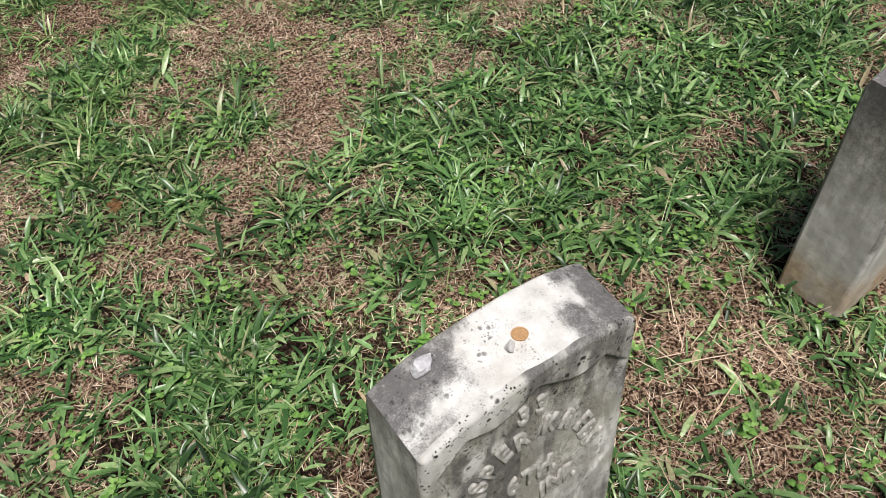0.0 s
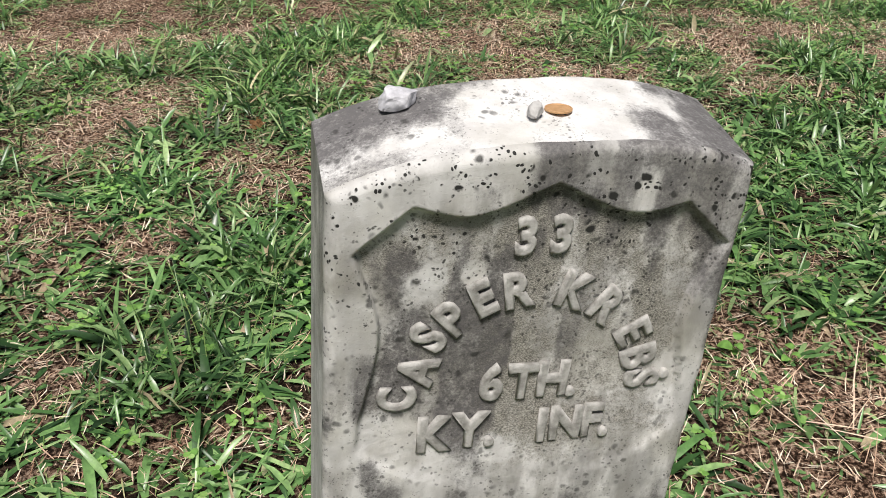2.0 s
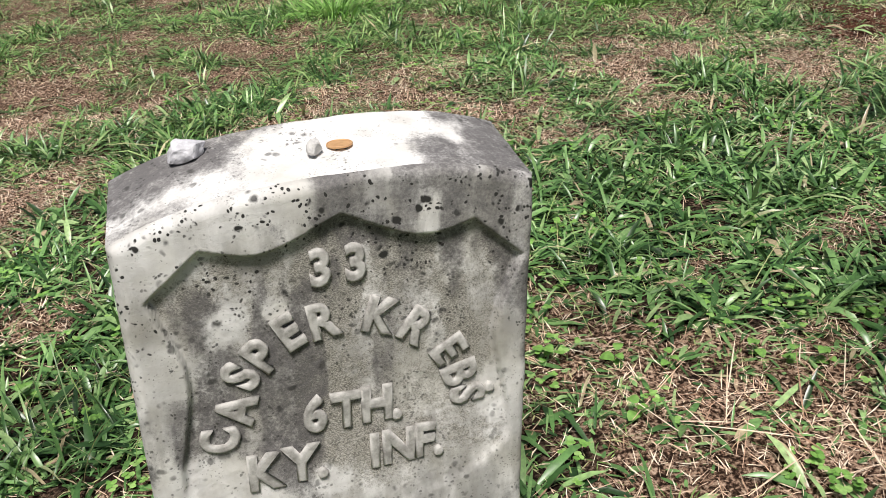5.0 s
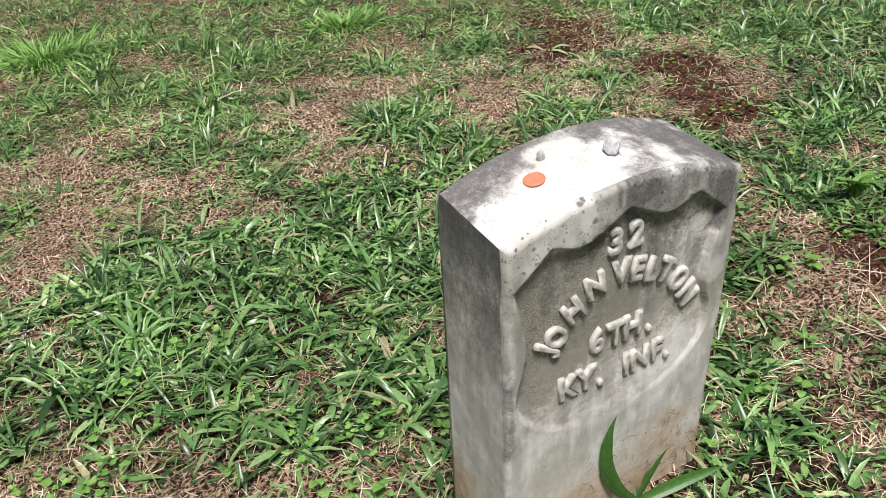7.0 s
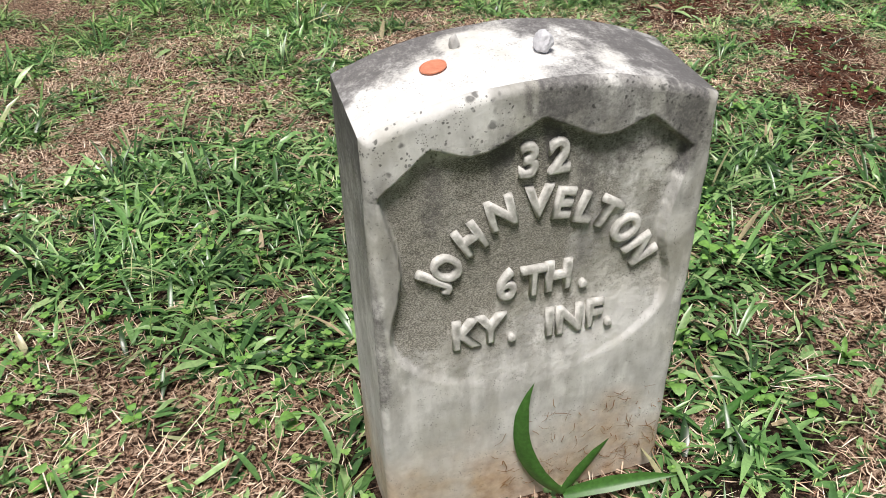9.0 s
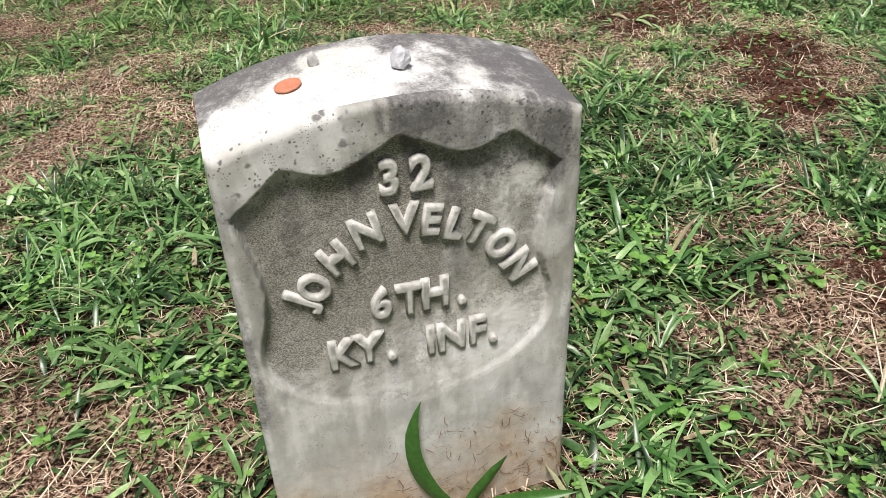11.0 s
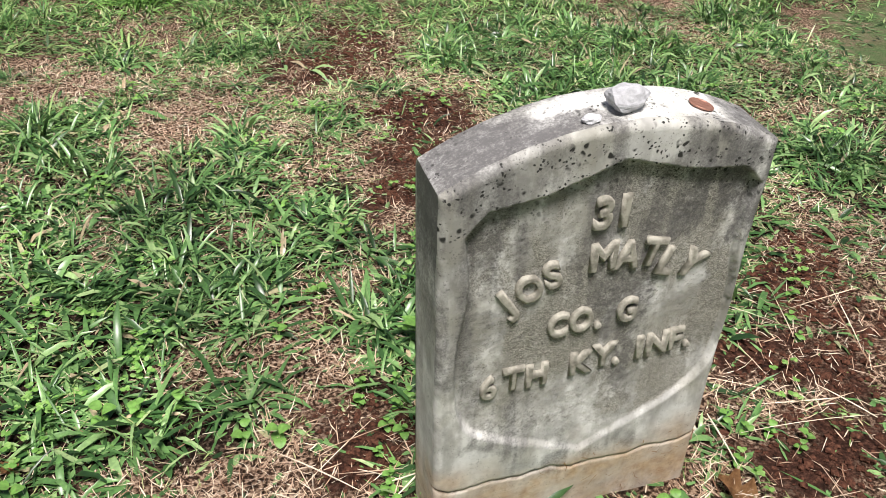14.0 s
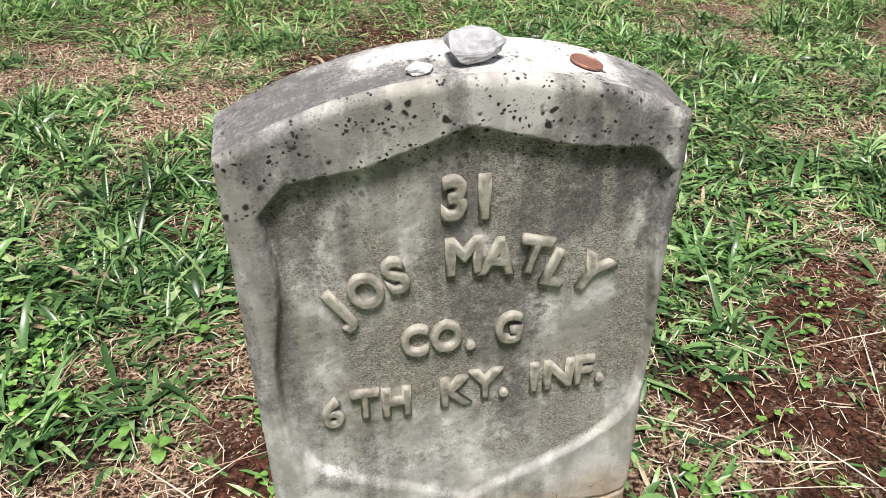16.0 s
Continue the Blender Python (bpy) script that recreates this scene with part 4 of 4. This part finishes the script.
straw(6, FAR, 80000, lambda x, y: 1.0 - 0.8 * cover(x, y), "dry_straw_beyond")


def leaflet_stuff(seed, box, count, size, name, label, keep):
    """Many small round leaves on short stalks, in little groups of three."""
    rng = np.random.default_rng(seed)
    cx, cy = scatter(count, *box, rng, keep)
    k = rng.integers(3, 8, len(cx))
    x, y = np.repeat(cx, k), np.repeat(cy, k)
    n = len(x)
    x, y = x + rng.normal(0, 0.02, n), y + rng.normal(0, 0.02, n)
    z = ground_z(x, y) + rng.uniform(0.012, 0.035, n)
    yaw = rng.uniform(0, 2 * math.pi, n)
    verts, faces = [], []
    ring = 7
    for j in range(3):
        a = yaw + j * 2 * math.pi / 3
        s = rng.uniform(*size, n)
        mx, my = x + np.cos(a) * s * 0.95, y + np.sin(a) * s * 0.95
        tilt = rng.normal(0, 0.25, n)
        p = np.zeros((n, ring + 1, 3), np.float32)
        p[:, 0] = np.stack([mx, my, z - 0.15 * s], 1)
        for i in range(ring):
            b = 2 * math.pi * i / ring
            p[:, i + 1] = np.stack([mx + s * np.cos(a + b), my + s * np.sin(a + b), z + tilt * s * np.cos(b) + 0.1 * s * np.cos(2 * b)], 1)
        base = sum(len(v) for v in verts)
        verts.append(p.reshape(-1, 3))
        tri = np.array([(0, i + 1, (i + 1) % ring + 1) for i in range(ring)])
        faces.append((np.arange(n)[:, None, None] * (ring + 1) + tri[None]).reshape(-1, 3) + base)
    tagged(new(name, mesh_from(name, np.concatenate(verts), np.concatenate(faces), CLOVER)), label, "clover", kind="stuff")


leaflet_stuff(8, NEAR, 800, (0.003, 0.006), "small_clover", "tiny bright green clover among the grass", lambda x, y: 0.25 + 0.75 * smooth(0.45, 0.65, fbm(x * 4, y * 4, 91)))


def leaf_mesh(name, length, width, mat, cup=0.18, heart=0.0):
    bm = bmesh.new()
    steps, cols = 8, 4
    grid = []
    for i in range(steps + 1):
        t = i / steps
        w = width / 2 * (math.sin(math.pi * min(1, 0.06 + t * 0.94)) ** 0.6) * (1 - heart * t)
        row = []
        for c in range(-cols // 2, cols // 2 + 1):
            e = c / (cols / 2)
            row.append(bm.verts.new((t * length, e * max(w, 0.0004), length * (0.22 * math.sin(math.pi * t) - 0.12 * t) + cup * abs(e) * w)))
        grid.append(row)
    for a, b in zip(grid, grid[1:]):
        for c in range(cols):
            bm.faces.new((a[c], b[c], b[c + 1], a[c + 1]))
    me = bpy.data.meshes.new(name)
    bm.to_mesh(me)
    bm.free()
    me.materials.append(mat)
    for p in me.polygons:
        p.use_smooth = True
    return me


def stem_mesh(name, height, radius, mat, lean=0.2):
    bm = bmesh.new()
    rings = []
    for i in range(5):
        t = i / 4
        rings.append([bm.verts.new((lean * height * t * t + radius * (1 - 0.5 * t) * math.cos(a), radius * (1 - 0.5 * t) * math.sin(a), height * t)) for a in (0, 1.257, 2.513, 3.77, 5.027)])
    for a, b in zip(rings, rings[1:]):
        for k in range(5):
            bm.faces.new((a[k], a[(k + 1) % 5], b[(k + 1) % 5], b[k]))
    me = bpy.data.meshes.new(name)
    bm.to_mesh(me)
    bm.free()
    me.materials.append(mat)
    return me


ROUND_LEAVES = [leaf_mesh("leaf", 0.022, 0.020, CLOVER, 0.06), leaf_mesh("leaf", 0.017, 0.016, CLOVER, 0.03), leaf_mesh("leaf", 0.026, 0.023, CLOVER, 0.1)]
SHORT_STEM = stem_mesh("stem", 0.035, 0.0012, STEM)


def weed(x, y, leaves, seed, label, size=1.0, group="round-leaved weeds"):
    rnd = random.Random(seed)
    plant = new("weed_plant")
    plant.matrix_world = pose(x, y, float(ground_z(x, y)) - 0.003, 0, 0, rnd.uniform(0, 360))
    tagged(plant, label, "weed", group)
    stem = new("stem", SHORT_STEM)
    stem.parent = plant
    stem.matrix_local = Matrix.Scale(size, 4)
    for k in range(leaves):
        ob = new("leaf", rnd.choice(ROUND_LEAVES))
        ob.parent = plant
        h = 0.008 + 0.03 * k / max(1, leaves - 1)
        s = size * rnd.uniform(0.75, 1.15)
        ob.matrix_local = pose(0.2 * h * size, 0, h * size, rnd.uniform(-8, 8), rnd.uniform(-16, 4), 137.5 * k + rnd.uniform(-15, 15)) @ Matrix.Scale(s, 4)


_n = 0
for x, y in ((-0.19, 0.3), (-0.165, 0.26), (-0.42, 0.36), (-0.34, 0.32), (-0.45, 0.22), (-0.1, 0.24), (-0.52, 0.41)):
    _n += 1
    weed(x, y, 4, 300 + _n, "small light green round-leaved weed in thin grass", 0.85)
for x, y in ((-0.76, 0.51), (-0.74, 0.47), (-0.72, 0.5), (-0.72, 0.43), (-0.7, 0.46), (-0.68, 0.42)):
    _n += 1
    weed(x, y, 7, 300 + _n, "bright round-leaved weed in a cluster behind a headstone", 1.0)
for x, y in ((1.29, 0.0), (1.35, 0.0), (1.28, -0.08), (1.46, -0.01), (1.41, -0.11), (1.26, -0.16), (1.38, -0.18), (1.35, -0.12), (1.22, -0.03), (1.47, -0.12), (1.33, -0.04), (1.53, -0.06), (1.4, -0.03), (1.22, -0.12), (1.31, -0.1), (1.25, -0.06)):
    _n += 1
    weed(x, y, 7, 400 + _n, "bright green round-leaved weed growing before the cracked headstone", 1.0)
for x, y in ((1.21, 0.39), (1.21, 0.32), (1.18, 0.36), (1.15, 0.34), (1.11, 0.42), (1.09, 0.37), (1.09, 0.24), (1.08, 0.16), (1.1, 0.2), (1.09, 0.18), (1.06, 0.09), (1.17, 0.41), (1.14, 0.27), (1.12, 0.3), (1.4, 0.52), (1.32, 0.43), (1.36, 0.47), (1.08, 0.13)):
    _n += 1
    weed(x, y, 5, 400 + _n, "small green round-leaved weed beside bare red earth", 0.62)
for x, y in ((1.0, 0.6), (0.67, 1.28), (1.21, 0.92), (0.89, 0.36), (0.95, 0.33), (0.68, 0.47), (0.55, 0.34), (0.73, 0.48), (1.1, 0.72), (0.56, 0.25), (0.51, 0.25), (0.45, 0.16), (0.58, 0.13), (0.56, 0.1), (0.81, 0.48), (0.62, 0.06), (0.07, 0.69), (-0.32, 0.82), (-0.32, 0.42), (-0.59, 0.54), (-0.51, 0.64), (-0.13, 0.72), (-0.23, 0.79), (0.04, 0.33), (0.06, 0.99), (0.08, 0.98), (-0.44, 0.74), (-0.41, 1.07), (-1.35, 0.62), (-1.07, 0.52), (-0.34, -0.19), (-0.41, -0.18), (-0.38, -0.05), (0.29, -0.12)):
    _n += 1
    weed(x, y, 4, 400 + _n, "single light green round-leaved seedling in the lawn", 0.9)
for x, y in ((1.97, 0.33), (1.94, 0.27), (1.74, 0.03), (1.68, 0.09), (1.76, 0.04), (1.62, 0.04), (2.03, 0.4), (2.09, 0.71), (2.25, 0.79), (2.19, 0.75), (2.45, 0.62), (1.66, 0.13), (1.72, 0.08)):
    _n += 1
    weed(x, y, 5, 400 + _n, "light green round-leaved weed on dark red earth", 0.62)


# a broad-leaved sprout between the two stones on the bare patch
def rosette(x, y, count, length, width, seed, label):
    rnd = random.Random(seed)
    plant = new("weed_plant")
    plant.matrix_world = pose(x, y, float(ground_z(x, y)) - 0.002)
    tagged(plant, label, "weed", "rosette weeds")
    me = leaf_mesh("leaf", length, width, CLOVER, 0.3)
    for k in range(count):
        ob = new("leaf", me)
        ob.parent = plant
        ob.matrix_local = pose(0, 0, 0.004, rnd.uniform(-10, 10), rnd.uniform(-70, -25), 360 * k / count + rnd.uniform(-20, 20)) @ Matrix.Scale(rnd.uniform(0.7, 1.1), 4)


rosette(1.255, 0.49, 7, 0.085, 0.034, 5, "upright light green broad-leaved weed in the grass")
rosette(0.74, 0.16, 6, 0.04, 0.009, 6, "light green narrow-leaved sprout on dry thatch")


def sprout(x, y, blades, label, lift_z=0.0):
    """Single broad grass blades: yaw, lift, droop, turn in degrees, length, width."""
    plant = new("grass_sprout")
    plant.matrix_world = pose(x, y, float(ground_z(x, y)) - 0.004 + lift_z)
    tagged(plant, label, "grass", "broad grass sprouts")
    for yaw, lift, droop, turn, length, width in blades:
        bm = bmesh.new()
        rows = []
        px = pz = 0.0
        for k in range(13):
            t = k / 12
            w = width / 2 * float(np.interp(t, [0, 0.1, 0.4, 0.75, 1], [0.45, 0.8, 1.0, 0.7, 0.02]))
            a = radians(lift - droop * t)
            q = radians(turn)
            row = []
            for e in (-1, -0.5, 0, 0.5, 1):
                across, out = e * w * math.cos(q) - abs(e) * 0.35 * w * math.sin(q), e * w * math.sin(q) + abs(e) * 0.35 * w * math.cos(q)
                row.append(bm.verts.new((px - out * math.sin(a), across, pz + out * math.cos(a))))
            rows.append(row)
            px, pz = px + length / 12 * math.cos(a), pz + length / 12 * math.sin(a)
        for a, b in zip(rows, rows[1:]):
            for c in range(4):
                bm.faces.new((a[c], b[c], b[c + 1], a[c + 1]))
        part("blade", bm, BLADE, plant).matrix_local = pose(0, 0, 0, 0, 0, yaw)


sprout(0.219, 0.012, ((178, 44, -74, 70, 0.215, 0.024), (8, 46, -8, -78, 0.098, 0.028), (-12, 18, 18, 55, 0.15, 0.021), (30, 50, 170, -60, 0.16, 0.007)), "broad green grass sprout leaning on the headstone", 0.02)
sprout(0.46, 0.08, ((150, 40, 40, 10, 0.12, 0.014), (300, 45, 60, 0, 0.11, 0.013), (20, 30, 40, 20, 0.13, 0.013)), "coarse green grass sprout at a headstone's side")


def dead_leaf(x, y, size, seed, label):
    rnd = random.Random(seed)
    bm = bmesh.new()
    grid = []
    for i in range(11):
        t = i / 10
        w = 0.5 * math.sin(math.pi * (0.04 + 0.92 * t)) * (1 + 0.5 * math.sin(t * 17 + seed))
        grid.append([bm.verts.new((t * size, (e * w * size * 0.75), size * (0.28 * e * e * w + 0.2 * math.sin(3 * t + seed)) + 0.12 * size * rnd.uniform(-0.5, 0.5) + 0.012)) for e in (-1, -0.5, 0, 0.5, 1)])
    for a, b in zip(grid, grid[1:]):
        for c in range(4):
            bm.faces.new((a[c], b[c], b[c + 1], a[c + 1]))
    bmesh.ops.solidify(bm, geom=bm.faces, thickness=0.0006)
    me = bpy.data.meshes.new("dead_leaf")
    bm.to_mesh(me)
    bm.free()
    me.materials.append(DEAD)
    ob = tagged(new("dead_leaf", me), label, "leaf", "fallen leaves")
    ob.matrix_world = pose(x, y, float(ground_z(x, y)), 0, 0, rnd.uniform(0, 360))


dead_leaf(1.56, 0.01, 0.075, 2, "curled orange-brown fallen leaf beside the headstone")
dead_leaf(0.53, 0.4, 0.035, 3, "small curled brown fallen leaf on the lawn")
dead_leaf(-1.158, 1.4, 0.045, 4, "small brown fallen leaf in thin grass")
dead_leaf(1.06, -0.05, 0.03, 5, "small pale brown leaf on bare soil")


# ---- loose stems, seed stalks, clods and clippings ----
def stems(seed, n, x, y, spread, length, width, lift, droop, mat, name, label, category):
    rng = np.random.default_rng(seed)
    px, py = rng.normal(x, spread[0], n), rng.normal(y, spread[1], n)
    me = blade_mesh(name, px, py, ground_z(px, py) + rng.uniform(0.002, 0.02, n), rng.uniform(0, 2 * math.pi, n), rng.uniform(*lift, n), rng.uniform(*droop, n),
                    rng.uniform(*length, n), rng.uniform(*width, n), mat, 5, False, rng=rng)
    tagged(new(name, me), label, category, kind="stuff")


stems(41, 26, 1.85, 0.14, (0.16, 0.14), (0.1, 0.28), (0.0014, 0.003), (-0.02, 0.18), (-0.1, 0.3), STRAW, "dead_stems", "long dead grass stems lying on red earth", "straw")
stems(42, 45, 0.98, 0.12, (0.14, 0.1), (0.08, 0.2), (0.0014, 0.003), (-0.02, 0.2), (-0.1, 0.3), STRAW, "dead_stems", "long dead grass stems lying on thatch", "straw")
stems(43, 40, -0.29, 0.13, (0.15, 0.1), (0.06, 0.18), (0.0013, 0.0026), (0.0, 0.25), (-0.1, 0.3), STRAW, "dead_stems", "long dead grass stems lying on thatch", "straw")
stems(44, 45, -1.28, 0.45, (0.12, 0.1), (0.1, 0.2), (0.0012, 0.0022), (0.8, 1.4), (0.2, 0.9), FINE, "seed_stalks", "thin yellow-green seed stalks above crabgrass", "grass")
stems(45, 60, -0.27, 0.64, (0.25, 0.15), (0.08, 0.18), (0.0012, 0.0022), (0.6, 1.3), (0.2, 1.0), FINE, "seed_stalks", "thin yellow-green seed stalks above crabgrass", "grass")


def clods():
    rng = np.random.default_rng(51)
    base = np.array([(1, 0, 0), (-1, 0, 0), (0, 1, 0), (0, -1, 0), (0, 0, 1), (0, 0, -1), (0.6, 0.6, 0.5), (-0.6, 0.6, 0.5), (-0.6, -0.6, 0.5), (0.6, -0.6, 0.5)], float)
    tri = np.array([(4, 6, 7), (4, 7, 8), (4, 8, 9), (4, 9, 6), (6, 0, 2), (6, 2, 7), (7, 2, 1), (7, 1, 8), (8, 1, 3), (8, 3, 9), (9, 3, 0), (9, 0, 6), (0, 5, 2), (2, 5, 1), (1, 5, 3), (3, 5, 0)])
    xs, ys = [], []
    for cx, cy, r in EARTH:
        k = int(5200 * r * r / 0.02 * 0.05) + 60
        xs.append(rng.normal(cx, r * 0.6, k))
        ys.append(rng.normal(cy, r * 0.6, k))
    x, y = np.concatenate(xs), np.concatenate(ys)
    ok = blobs(x, y, EARTH, 32) > 0.3
    x, y = x[ok], y[ok]
    n = len(x)
    size = rng.uniform(0.002, 0.010, n) * rng.uniform(0.4, 1.3, n)
    v = base[None] * rng.uniform(0.6, 1.15, (n, len(base), 1)) * size[:, None, None]
    v[..., 2] *= 0.75
    v += np.stack([x, y, ground_z(x, y) + size * 0.2], 1)[:, None]
    me = mesh_from("soil_clods", v.reshape(-1, 3), (np.arange(n)[:, None, None] * len(base) + tri[None]).reshape(-1, 3), CLOD, False)
    tagged(new("soil_clods", me), "crumbly red-brown soil clods on bare earth", "soil", kind="stuff")


CLOD = speckled("red_brown_earth", [(0.35, (0.03, 0.014, 0.01)), (0.55, (0.1, 0.043, 0.028)), (0.7, (0.19, 0.09, 0.058))], 150.0, 0.95, 0.1, 0.0, 0.002)
clods()


def clippings(s, count, seed):
    """Dried bits of cut grass stuck to a stone's lower face."""
    rng = np.random.default_rng(seed)
    n = count
    x = s["width"] * rng.uniform(0.25, 1.0, n) ** 0.7
    z = 0.02 + 0.13 * rng.uniform(0, 1, n) ** 1.3
    a = rng.uniform(0, 2 * math.pi, n)
    ll, ww = rng.uniform(0.005, 0.026, n), rng.uniform(0.00025, 0.0006, n)
    d = np.stack([np.cos(a), np.zeros(n), np.sin(a)], 1)
    q = np.stack([-np.sin(a), np.zeros(n), np.cos(a)], 1)
    o = np.stack([x, np.full(n, -0.0016), z], 1)
    bend = np.array([0, 0.0018, 0])
    v = np.stack([o - q * ww[:, None], o + q * ww[:, None], o + d * ll[:, None] / 2 + q * (ww + ll * 0.12)[:, None] - bend, o + d * ll[:, None] / 2 + q * (ll * 0.12 - ww)[:, None] - bend,
                  o + d * ll[:, None] + q * ww[:, None] * 0.5, o + d * ll[:, None] - q * ww[:, None] * 0.5], 1)
    f = np.array([(0, 3, 2, 1), (3, 5, 4, 2)])
    ob = new("grass_clippings", mesh_from("grass_clippings", v.reshape(-1, 3), (np.arange(n)[:, None, None] * 6 + f[None]).reshape(-1, 4), DEAD))
    ob.matrix_world = s["pose"]
    tagged(ob, "dried brown grass clippings stuck to the headstone's face", "straw", kind="stuff")


clippings(STONE_32, 120, 61)
clippings(STONE_31, 18, 62)
